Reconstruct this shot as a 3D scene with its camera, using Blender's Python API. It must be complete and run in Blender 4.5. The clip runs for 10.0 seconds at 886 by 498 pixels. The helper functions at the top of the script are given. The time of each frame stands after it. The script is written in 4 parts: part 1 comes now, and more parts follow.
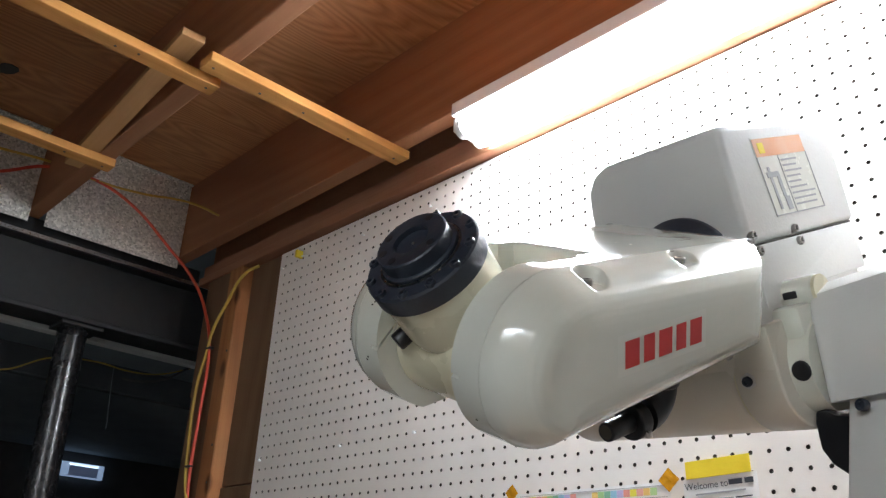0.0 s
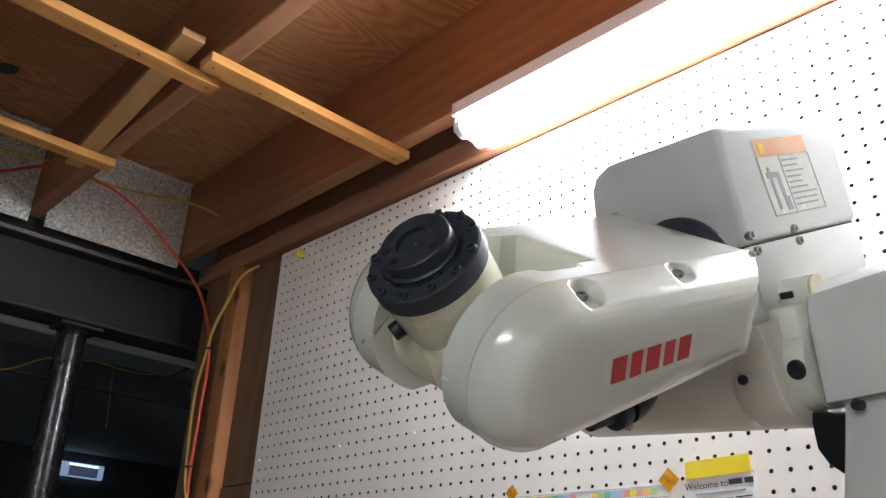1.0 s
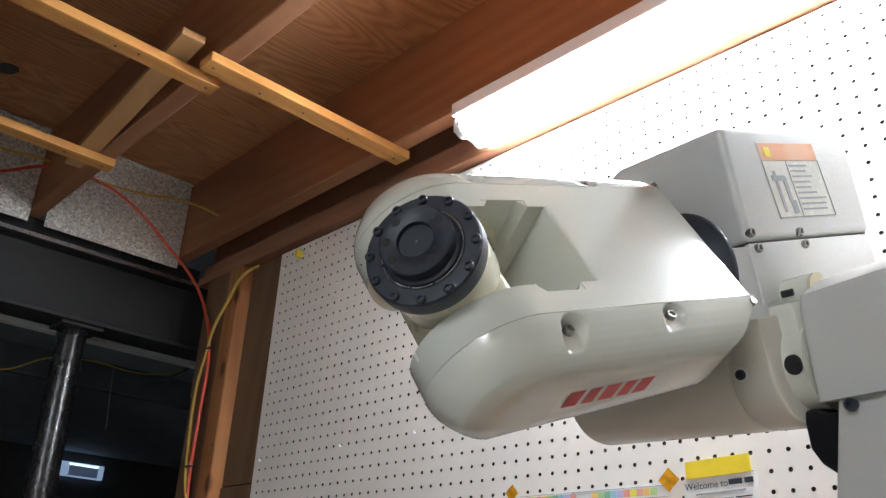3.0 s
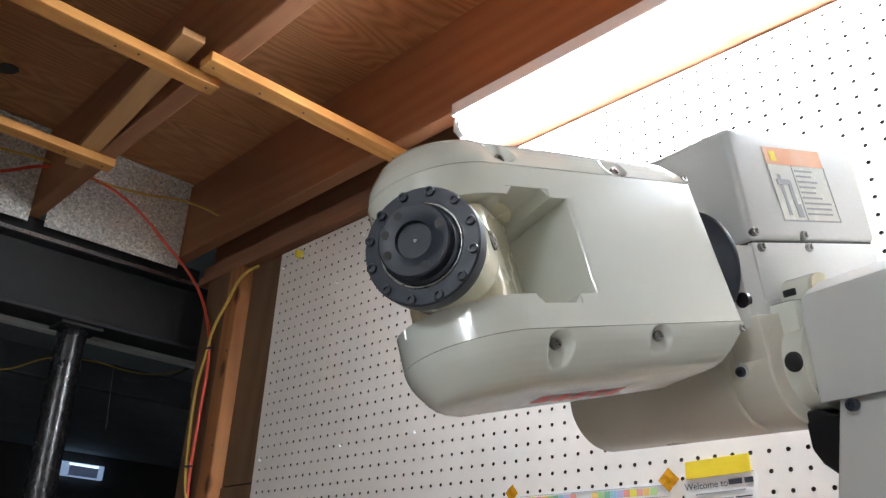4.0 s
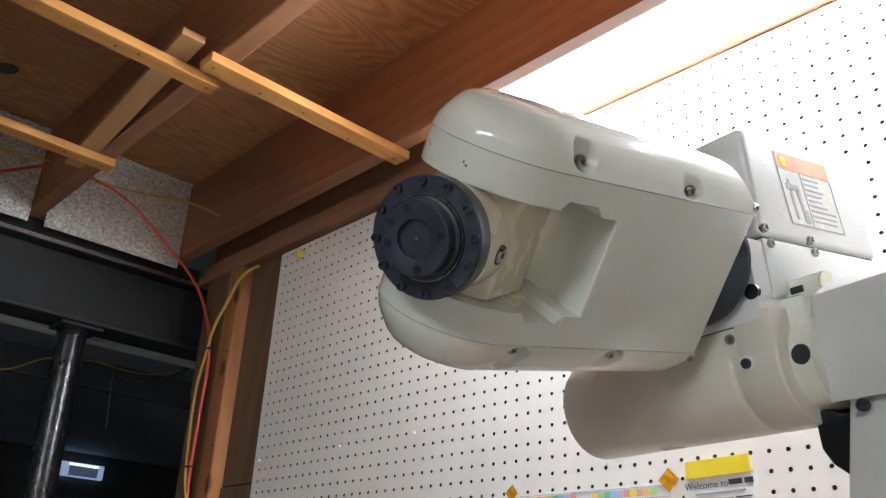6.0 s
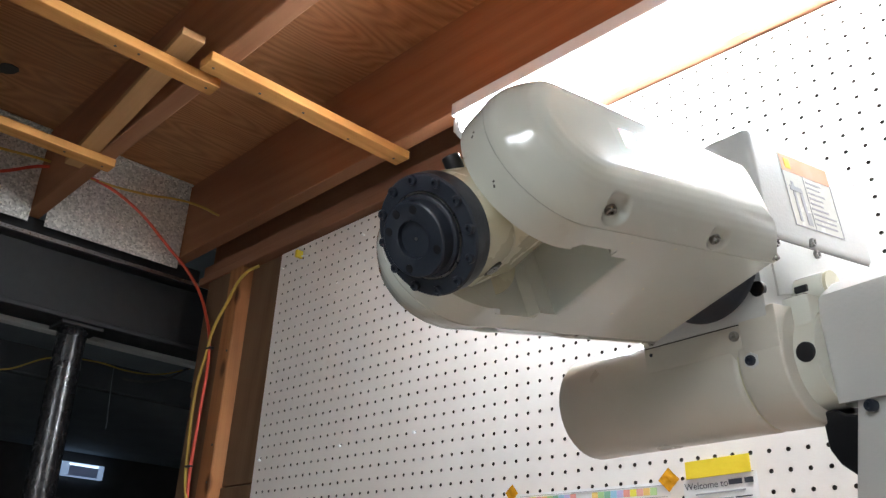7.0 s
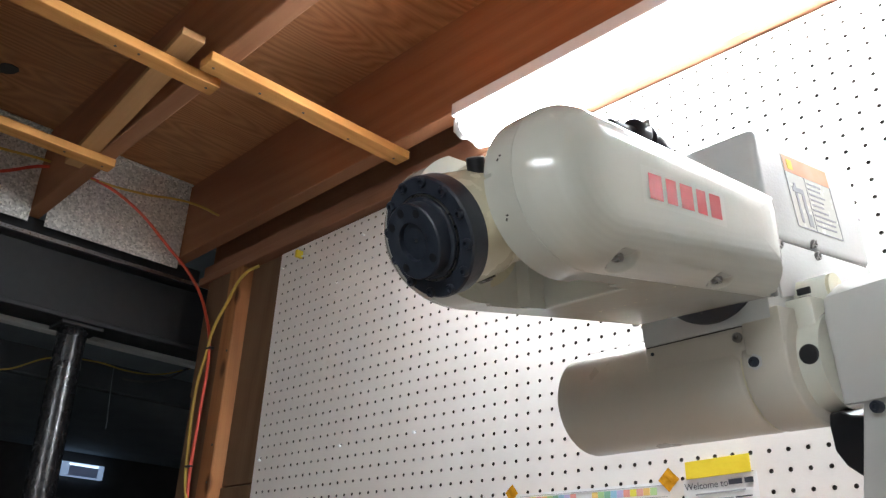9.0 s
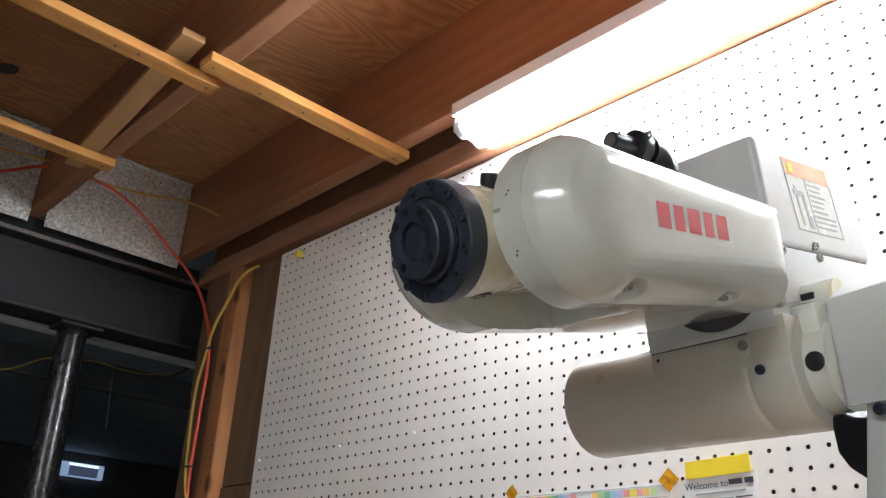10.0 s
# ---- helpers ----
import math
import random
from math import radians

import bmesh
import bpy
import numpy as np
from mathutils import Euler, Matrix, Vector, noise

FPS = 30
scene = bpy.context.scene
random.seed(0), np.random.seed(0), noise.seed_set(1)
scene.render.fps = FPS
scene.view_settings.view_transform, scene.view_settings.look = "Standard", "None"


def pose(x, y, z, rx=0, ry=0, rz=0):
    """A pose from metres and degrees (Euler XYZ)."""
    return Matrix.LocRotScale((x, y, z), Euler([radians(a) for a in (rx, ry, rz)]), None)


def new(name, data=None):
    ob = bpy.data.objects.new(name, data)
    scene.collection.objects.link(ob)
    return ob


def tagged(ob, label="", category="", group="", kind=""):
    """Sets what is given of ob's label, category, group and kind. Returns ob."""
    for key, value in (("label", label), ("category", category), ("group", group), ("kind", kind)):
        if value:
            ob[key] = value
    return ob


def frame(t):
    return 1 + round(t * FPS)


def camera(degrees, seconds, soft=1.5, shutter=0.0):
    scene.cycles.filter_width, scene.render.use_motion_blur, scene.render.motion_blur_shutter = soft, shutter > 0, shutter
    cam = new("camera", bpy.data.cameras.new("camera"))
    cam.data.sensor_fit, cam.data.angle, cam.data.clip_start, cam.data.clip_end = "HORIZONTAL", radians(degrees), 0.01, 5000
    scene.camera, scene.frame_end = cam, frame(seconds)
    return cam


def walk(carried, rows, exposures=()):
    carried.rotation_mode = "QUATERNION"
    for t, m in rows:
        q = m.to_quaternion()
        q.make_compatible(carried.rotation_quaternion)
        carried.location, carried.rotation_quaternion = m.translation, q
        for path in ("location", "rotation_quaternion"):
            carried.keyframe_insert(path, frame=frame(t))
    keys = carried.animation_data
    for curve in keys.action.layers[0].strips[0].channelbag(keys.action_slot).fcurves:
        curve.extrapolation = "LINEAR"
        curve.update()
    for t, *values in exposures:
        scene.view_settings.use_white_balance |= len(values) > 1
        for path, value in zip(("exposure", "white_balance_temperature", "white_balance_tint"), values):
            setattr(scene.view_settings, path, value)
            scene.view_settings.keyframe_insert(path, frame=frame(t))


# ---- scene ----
cam = camera(55.875, 10.0, soft=1.35)
EYE = pose(0.8794, -1.0444, 1.2, 113.731, -2.585, 46.17)
walk(cam, [(0, EYE), (10, EYE)], exposures=[(0, 0.54), (2, 0.59), (4.5, 0.67), (5.5, 0.72), (7, 0.73), (9, 0.70), (10, 0.65)])

# ---- world: a windowless workshop, only a breath of grey beyond it ----
world = bpy.data.worlds.new("world")
scene.world = world
world.use_nodes = True
world.node_tree.nodes["Background"].inputs[0].default_value = (0.5, 0.6, 0.8, 1)
world.node_tree.nodes["Background"].inputs[1].default_value = 0.02
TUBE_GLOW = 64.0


# ---- materials ----
def material(name, base, rough=0.5, metal=0.0, dark=None, scale=30.0, amount=0.5, bump=0.0, bump_scale=200.0,
             fleck=None, fleck_scale=60.0, fleck_cut=0.72, stretch=(1, 1, 1), vary=0.0, coat=0.0):
    """A surface with variation at two scales, fine relief, and flecks of wear."""
    m = bpy.data.materials.new(name)
    m.use_nodes = True
    nt = m.node_tree
    bsdf = nt.nodes["Principled BSDF"]
    tc = nt.nodes.new("ShaderNodeTexCoord")
    mp = nt.nodes.new("ShaderNodeMapping")
    mp.inputs["Scale"].default_value = stretch
    nt.links.new(tc.outputs["Object"], mp.inputs["Vector"])
    dark = dark or tuple(c * 0.8 for c in base)

    def tex(s, detail=6):
        n = nt.nodes.new("ShaderNodeTexNoise")
        n.inputs["Scale"].default_value = s
        n.inputs["Detail"].default_value = detail
        nt.links.new(mp.outputs["Vector"], n.inputs["Vector"])
        return n.outputs["Fac"]

    def mix(fac, a, b):
        n = nt.nodes.new("ShaderNodeMix")
        n.data_type = "RGBA"
        if isinstance(fac, float):
            n.inputs["Factor"].default_value = fac
        else:
            nt.links.new(fac, n.inputs["Factor"])
        for sock, v in ((n.inputs["A"], a), (n.inputs["B"], b)):
            if isinstance(v, tuple):
                sock.default_value = (*v, 1)
            else:
                nt.links.new(v, sock)
        return n.outputs["Result"]

    def ramp(fac, lo, hi, top=1.0):
        n = nt.nodes.new("ShaderNodeMapRange")
        n.inputs["From Min"].default_value, n.inputs["From Max"].default_value = lo, hi
        n.inputs["To Max"].default_value = top
        nt.links.new(fac, n.inputs["Value"])
        return n.outputs["Result"]

    col = mix(ramp(tex(scale), 0.35, 0.7, amount), base, dark)
    col = mix(ramp(tex(scale * 0.13, 3), 0.35, 0.7, amount), col, dark)
    if fleck:
        col = mix(ramp(tex(fleck_scale, 8), fleck_cut, fleck_cut + 0.03), col, fleck)
    if vary:
        oi = nt.nodes.new("ShaderNodeObjectInfo")
        col = mix(ramp(oi.outputs["Random"], 0, 1, vary), col, dark)
    nt.links.new(col, bsdf.inputs["Base Color"])
    nt.links.new(ramp(tex(scale * 2.3), 0.2, 0.9, 0.12), bsdf.inputs["Roughness"])
    rr = nt.nodes.new("ShaderNodeMath")
    rr.inputs[1].default_value = rough - 0.05
    nt.links.new(ramp(tex(scale * 2.3), 0.2, 0.9, 0.14), rr.inputs[0])
    nt.links.new(rr.outputs[0], bsdf.inputs["Roughness"])
    bsdf.inputs["Metallic"].default_value = metal
    bsdf.inputs["Coat Weight"].default_value = coat
    bsdf.inputs["Coat Roughness"].default_value = 0.07
    if bump:
        b = nt.nodes.new("ShaderNodeBump")
        b.inputs["Strength"].default_value = bump
        b.inputs["Distance"].default_value = 0.002
        nt.links.new(tex(bump_scale), b.inputs["Height"])
        nt.links.new(b.outputs["Normal"], bsdf.inputs["Normal"])
    return m


def wood(name, base, dark, ring=9.0, along="X", rough=0.7, knots=True, contrast=0.8, bump=0.25, flat=1.0, lines=2.6):
    """Sawn timber or plywood: wavy growth bands along one axis, fine fibre, a few knots."""
    m = bpy.data.materials.new(name)
    m.use_nodes = True
    nt = m.node_tree
    bsdf = nt.nodes["Principled BSDF"]
    tc = nt.nodes.new("ShaderNodeTexCoord")
    oi = nt.nodes.new("ShaderNodeObjectInfo")
    add = nt.nodes.new("ShaderNodeVectorMath")
    add.operation = "ADD"
    nt.links.new(tc.outputs["Object"], add.inputs[0])
    nt.links.new(oi.outputs["Random"], add.inputs[1])
    k = "XYZ".index(along)
    s1, s2 = [1.0] * 3, [55.0] * 3
    s1[k], s2[k] = 0.1 * flat, 2.0

    def mapped(s):
        n = nt.nodes.new("ShaderNodeMapping")
        n.inputs["Scale"].default_value = s
        nt.links.new(add.outputs[0], n.inputs["Vector"])
        return n.outputs["Vector"]

    def noise_at(v, s, d=5):
        n = nt.nodes.new("ShaderNodeTexNoise")
        n.inputs["Scale"].default_value, n.inputs["Detail"].default_value = s, d
        nt.links.new(v, n.inputs["Vector"])
        return n.outputs["Fac"]

    big = noise_at(mapped(s1), ring * 0.35, 2)
    mul = nt.nodes.new("ShaderNodeMath")
    mul.operation = "MULTIPLY"
    mul.inputs[1].default_value = ring * lines
    nt.links.new(big, mul.inputs[0])
    fr = nt.nodes.new("ShaderNodeMath")
    fr.operation = "PINGPONG"
    fr.inputs[1].default_value = 0.5
    nt.links.new(mul.outputs[0], fr.inputs[0])
    fibre = noise_at(mapped(s2), 4.0, 4)
    mixf = nt.nodes.new("ShaderNodeMix")
    mixf.inputs["Factor"].default_value = 0.42
    nt.links.new(fr.outputs[0], mixf.inputs["A"])
    nt.links.new(fibre, mixf.inputs["B"])
    rmp = nt.nodes.new("ShaderNodeMapRange")
    rmp.inputs["From Min"].default_value, rmp.inputs["From Max"].default_value = 0.18, 0.62
    rmp.inputs["To Max"].default_value = contrast
    nt.links.new(mixf.outputs["Result"], rmp.inputs["Value"])
    col = nt.nodes.new("ShaderNodeMix")
    col.data_type = "RGBA"
    col.inputs["A"].default_value, col.inputs["B"].default_value = (*base, 1), (*dark, 1)
    nt.links.new(rmp.outputs[0], col.inputs["Factor"])
    out = col.outputs["Result"]
    if knots:
        v = nt.nodes.new("ShaderNodeTexVoronoi")
        v.inputs["Scale"].default_value = 11.0
        s3 = [1.0] * 3
        s3[k] = 0.55
        nt.links.new(mapped(s3), v.inputs["Vector"])
        r2 = nt.nodes.new("ShaderNodeMapRange")
        r2.inputs["From Min"].default_value, r2.inputs["From Max"].default_value = 0.19, 0.09
        r2.inputs["To Max"].default_value = 0.85
        nt.links.new(v.outputs["Distance"], r2.inputs["Value"])
        c2 = nt.nodes.new("ShaderNodeMix")
        c2.data_type = "RGBA"
        nt.links.new(r2.outputs[0], c2.inputs["Factor"])
        nt.links.new(out, c2.inputs["A"])
        c2.inputs["B"].default_value = (*[c * 0.3 for c in dark], 1)
        out = c2.outputs["Result"]
    nt.links.new(out, bsdf.inputs["Base Color"])
    bsdf.inputs["Roughness"].default_value = rough
    bsdf.inputs["Specular IOR Level"].default_value = 0.15
    b = nt.nodes.new("ShaderNodeBump")
    b.inputs["Strength"].default_value, b.inputs["Distance"].default_value = bump, 0.0015
    nt.links.new(mixf.outputs["Result"], b.inputs["Height"])
    nt.links.new(b.outputs["Normal"], bsdf.inputs["Normal"])
    return m


def galvanised(name):
    m = material(name, (0.50, 0.51, 0.50), 0.36, 0.25, dark=(0.26, 0.27, 0.27), scale=14, amount=0.35)
    nt = m.node_tree
    bsdf = nt.nodes["Principled BSDF"]
    tc = nt.nodes.new("ShaderNodeTexCoord")
    v = nt.nodes.new("ShaderNodeTexVoronoi")
    v.inputs["Scale"].default_value = 190.0
    nt.links.new(tc.outputs["Object"], v.inputs["Vector"])
    bw = nt.nodes.new("ShaderNodeRGBToBW")
    nt.links.new(v.outputs["Color"], bw.inputs[0])
    c = nt.nodes.new("ShaderNodeMix")
    c.data_type = "RGBA"
    nt.links.new(bw.outputs[0], c.inputs["Factor"])
    c.inputs["A"].default_value, c.inputs["B"].default_value = (0.30, 0.295, 0.27, 1), (1.0, 0.985, 0.93, 1)
    nt.links.new(c.outputs["Result"], bsdf.inputs["Base Color"])
    # each zinc spangle leans its own way
    geo = nt.nodes.new("ShaderNodeNewGeometry")
    lean = nt.nodes.new("ShaderNodeVectorMath")
    lean.operation = "MULTIPLY_ADD"
    lean.inputs[1].default_value, lean.inputs[2].default_value = (0.56, 0.56, 0.56), (-0.28, -0.28, -0.28)
    nt.links.new(v.outputs["Color"], lean.inputs[0])
    plus = nt.nodes.new("ShaderNodeVectorMath")
    nt.links.new(geo.outputs["Normal"], plus.inputs[0])
    nt.links.new(lean.outputs[0], plus.inputs[1])
    unit = nt.nodes.new("ShaderNodeVectorMath")
    unit.operation = "NORMALIZE"
    nt.links.new(plus.outputs[0], unit.inputs[0])
    nt.links.new(unit.outputs[0], bsdf.inputs["Normal"])
    return m


def glowing(name, colour, strength):
    m = bpy.data.materials.new(name)
    m.use_nodes = True
    b = m.node_tree.nodes["Principled BSDF"]
    b.inputs["Base Color"].default_value = (0.9, 0.9, 0.9, 1)
    b.inputs["Emission Color"].default_value = (*colour, 1)
    b.inputs["Emission Strength"].default_value = strength
    return m


M = {}
M["peg"] = material("pegboard_paint", (0.83, 0.775, 0.725), 0.45, dark=(0.72, 0.68, 0.63), scale=9, amount=0.5, bump=0.12, bump_scale=260)
M["robot"] = material("robot_enamel", (0.71, 0.72, 0.66), 0.17, dark=(0.67, 0.655, 0.545), scale=11, amount=0.55, bump=0.05,
                      bump_scale=90, fleck=(0.42, 0.37, 0.24), fleck_scale=42, fleck_cut=0.75, coat=0.8)
M["cream"] = material("aged_cream_enamel", (0.76, 0.73, 0.58), 0.26, dark=(0.66, 0.60, 0.40), scale=16, amount=0.7, bump=0.05,
                      bump_scale=120, fleck=(0.40, 0.30, 0.14), fleck_scale=55, fleck_cut=0.74, coat=0.4)
M["shell"] = material("cover_enamel", (0.655, 0.65, 0.635), 0.36, dark=(0.61, 0.60, 0.565), scale=10, amount=0.5, bump=0.08, bump_scale=400)
M["warm_shell"] = material("aged_cover_enamel", (0.66, 0.615, 0.535), 0.30, dark=(0.60, 0.545, 0.45), scale=9, amount=0.6, bump=0.06, bump_scale=300, coat=0.3)
M["black"] = material("black_anodised", (0.020, 0.026, 0.038), 0.40, 0.0, dark=(0.032, 0.038, 0.052), scale=35, bump=0.1, bump_scale=300,
                      fleck=(0.06, 0.065, 0.075), fleck_scale=70, fleck_cut=0.7)
M["rubber"] = material("black_plastic_and_holes", (0.010, 0.010, 0.012), 0.4, scale=40, bump=0.1)
M["steel"] = material("steel", (0.46, 0.45, 0.43), 0.28, 1.0, dark=(0.24, 0.23, 0.21), scale=120)
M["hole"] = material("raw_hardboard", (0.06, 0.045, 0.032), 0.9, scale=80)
M["gap"] = material("brownish_gap", (0.20, 0.18, 0.13), 0.8, scale=60)
# near-black for shade painted into gaps, and for nails, knots and scuffs
M["seam"] = material("shadow_gap_and_dark_marks", (0.07, 0.065, 0.05), 0.8, scale=60)
M["red"] = material("red_print", (0.62, 0.035, 0.035), 0.4, dark=(0.5, 0.03, 0.03), scale=90)
M["sticker"] = material("sticker_film", (0.75, 0.745, 0.69), 0.24, dark=(0.70, 0.68, 0.60), scale=60, amount=0.4)
M["film"] = material("clear_film", (0.725, 0.73, 0.665), 0.2, dark=(0.69, 0.675, 0.57), scale=30, amount=0.5, coat=0.5)
M["orange"] = material("faded_orange_print", (0.76, 0.30, 0.13), 0.45, dark=(0.78, 0.48, 0.30), scale=40, amount=0.8)
M["grey_print"] = material("grey_print", (0.27, 0.27, 0.29), 0.5, dark=(0.4, 0.4, 0.4), scale=150)
M["joist"] = wood("old_joist_wood", (0.36, 0.168, 0.086), (0.19, 0.084, 0.044), 7, "X", 0.75, knots=False, contrast=0.45)
M["header"] = wood("header_wood", (0.31, 0.145, 0.083), (0.16, 0.070, 0.042), 7, "X", 0.7, knots=False, contrast=0.5)
M["furring"] = wood("furring_pine", (0.60, 0.295, 0.092), (0.43, 0.185, 0.05), 10, "Y", 0.65, contrast=0.9)
M["plank"] = wood("planed_plank", (0.48, 0.27, 0.12), (0.34, 0.17, 0.068), 8, "X", 0.65, knots=False, contrast=0.6)
M["ply"] = wood("subfloor_plywood", (0.56, 0.275, 0.125), (0.31, 0.130, 0.058), 11, "Y", 0.75, knots=False, contrast=0.9, flat=2.2, lines=3.4)
M["panel"] = wood("wall_plywood", (0.17, 0.10, 0.058), (0.11, 0.06, 0.034), 6, "Z", 0.75, knots=False)
M["stud"] = wood("stud_wood", (0.36, 0.155, 0.062), (0.20, 0.08, 0.034), 8, "Z", 0.7)
M["galv"] = galvanised("galvanised_sheet")
M["beam"] = material("black_painted_steel", (0.015, 0.016, 0.018), 0.60, 0.0, dark=(0.016, 0.016, 0.017), scale=20, bump=0.2, bump_scale=120)
M["column"] = material("glossy_black_column", (0.011, 0.011, 0.013), 0.25, 0.0, dark=(0.02, 0.02, 0.02), scale=25, bump=0.25, bump_scale=140)
M["white"] = material("white_enamel", (0.80, 0.80, 0.78), 0.4, scale=20, amount=0.3)
# unseen walls and floor, made paler to bounce light into the workshop
M["plaster"] = material("pale_bounce_plaster", (0.62, 0.60, 0.56), 0.8, dark=(0.5, 0.48, 0.44), scale=6, bump=0.2, bump_scale=50)
M["floor"] = material("worn_concrete", (0.36, 0.35, 0.33), 0.8, dark=(0.26, 0.25, 0.24), scale=5, bump=0.3, bump_scale=40)
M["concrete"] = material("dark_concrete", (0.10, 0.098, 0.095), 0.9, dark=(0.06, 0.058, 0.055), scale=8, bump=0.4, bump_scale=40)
M["slate"] = material("blue_grey_board", (0.26, 0.30, 0.33), 0.8, dark=(0.17, 0.20, 0.22), scale=5, bump=0.3, bump_scale=40)
# the unlit room's darkness is put into the rail's colour
M["rail"] = material("dark_rail_shade", (0.075, 0.085, 0.095), 0.7, dark=(0.04, 0.045, 0.05), scale=9)
M["cable_red"] = material("red_cable", (0.62, 0.075, 0.035), 0.45, dark=(0.5, 0.05, 0.03), scale=50)
M["cable_yellow"] = material("yellow_cable", (0.60, 0.40, 0.07), 0.45, dark=(0.46, 0.29, 0.05), scale=50)
M["tape"] = material("yellow_tape", (0.85, 0.66, 0.05), 0.35, dark=(0.75, 0.55, 0.03), scale=40, bump=0.3, bump_scale=120)
M["kapton"] = material("amber_film_tape", (0.62, 0.30, 0.02), 0.2, dark=(0.45, 0.19, 0.01), scale=50, bump=0.7, bump_scale=130)
M["card"] = material("white_card", (0.82, 0.81, 0.80), 0.5, scale=60, amount=0.25)
M["ink"] = material("dark_ink", (0.035, 0.035, 0.05), 0.6, scale=200)
M["ink_blue"] = material("blue_ink", (0.06, 0.07, 0.30), 0.6, scale=200)
M["fixture"] = material("fixture_enamel", (0.78, 0.80, 0.84), 0.4, scale=20, amount=0.2)
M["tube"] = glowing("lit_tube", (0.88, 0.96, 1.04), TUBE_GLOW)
M["pane"] = glowing("dim_pane", (0.30, 0.45, 0.9), 0.05)
M["daylight"] = glowing("daylit_gap", (0.55, 0.75, 1.0), 1.1)
# the frame is no source; its glow is put in for daylight falling on it
M["lit_frame"] = glowing("frame_daylight_glow", (0.45, 0.65, 1.0), 0.26)


# ---- mesh helpers ----
def part(name, bm, mat, parent=None, label="", smooth=False, angle=35.0):
    """Links a bmesh as one mesh object, under a thing or a part."""
    me = bpy.data.meshes.new(name)
    bmesh.ops.recalc_face_normals(bm, faces=bm.faces)
    if smooth:
        for f in bm.faces:
            f.smooth = True
        for e in bm.edges:
            if len(e.link_faces) == 2 and e.calc_face_angle(0) > radians(angle):
                e.smooth = False
    bm.to_mesh(me)
    bm.free()
    me.materials.append(mat)
    ob = new(name, me)
    if parent:
        ob.parent = parent
    return tagged(ob, label)


def shared(name, like, m, parent=None):
    ob = new(name, like.data)
    ob.matrix_basis = m
    if parent:
        ob.parent = parent
    return ob


def empty(name, label, category, m=None, group="", kind=""):
    ob = new(name)
    if m:
        ob.matrix_basis = m
    return tagged(ob, label, category, group, kind)


def box(x0, x1, y0, y1, z0, z1, bevel=0.0, seg=2, bm=None):
    bm = bm or bmesh.new()
    r = bmesh.ops.create_cube(bm, size=1, matrix=Matrix.Translation(((x0 + x1) / 2, (y0 + y1) / 2, (z0 + z1) / 2))
                              @ Matrix.Diagonal((x1 - x0, y1 - y0, z1 - z0, 1)))
    if bevel:
        es = list({e for v in r["verts"] for e in v.link_edges})
        bmesh.ops.bevel(bm, geom=es, offset=bevel, segments=seg, affect="EDGES", profile=0.5)
    return bm


def rod(p0, p1, r0, r1=None, n=24, bm=None, bevel=0.0):
    bm = bm or bmesh.new()
    p0, p1 = Vector(p0), Vector(p1)
    d = p1 - p0
    m = Matrix.Translation((p0 + p1) / 2) @ d.to_track_quat("Z", "Y").to_matrix().to_4x4()
    r = bmesh.ops.create_cone(bm, cap_ends=True, segments=n, radius1=r0, radius2=r0 if r1 is None else r1, depth=d.length, matrix=m)
    if bevel:
        es = [e for e in {e for v in r["verts"] for e in v.link_edges} if len(e.link_faces) == 2 and e.calc_face_angle(0) > 1.0]
        bmesh.ops.bevel(bm, geom=es, offset=bevel, segments=3, affect="EDGES", profile=0.5)
    return bm


def rings(rows, cap=True, closed=True, bm=None):
    """A skin over rows of points, each row a closed ring."""
    bm = bm or bmesh.new()
    vs = [[bm.verts.new(p) for p in row] for row in rows]
    n = len(vs[0])
    for a, b in zip(vs, vs[1:]):
        for i in range(n if closed else n - 1):
            j = (i + 1) % n
            bm.faces.new((a[i], a[j], b[j], b[i]))
    if cap:
        bm.faces.new(vs[0][::-1])
        bm.faces.new(vs[-1])
    return bm


def lathe(profile, n=48, bm=None):
    """(x, r) pairs turned about the x axis."""
    return rings([[(x, r * math.cos(2 * math.pi * i / n), r * math.sin(2 * math.pi * i / n)) for i in range(n)] for x, r in profile], bm=bm)


def prism(points, axis, a, b, bevel=0.0, seg=3, bm=None):
    """A plane outline pushed along an axis: 'y' takes (x, z) pairs, 'z' takes (x, y), 'x' takes (y, z)."""
    bm = bm or bmesh.new()
    put = {"y": lambda p, s: (p[0], s, p[1]), "z": lambda p, s: (p[0], p[1], s), "x": lambda p, s: (s, p[0], p[1])}[axis]
    lo = [bm.verts.new(put(p, a)) for p in points]
    hi = [bm.verts.new(put(p, b)) for p in points]
    n = len(points)
    fs = [bm.faces.new(lo[::-1]), bm.faces.new(hi)] + [bm.faces.new((lo[i], lo[(i + 1) % n], hi[(i + 1) % n], hi[i])) for i in range(n)]
    if bevel:
        bmesh.ops.recalc_face_normals(bm, faces=fs)
        es = [e for e in {e for f in fs for e in f.edges} if e.calc_face_angle(0) > 0.5]
        bmesh.ops.bevel(bm, geom=es, offset=bevel, segments=seg, affect="EDGES", profile=0.5)
    return bm


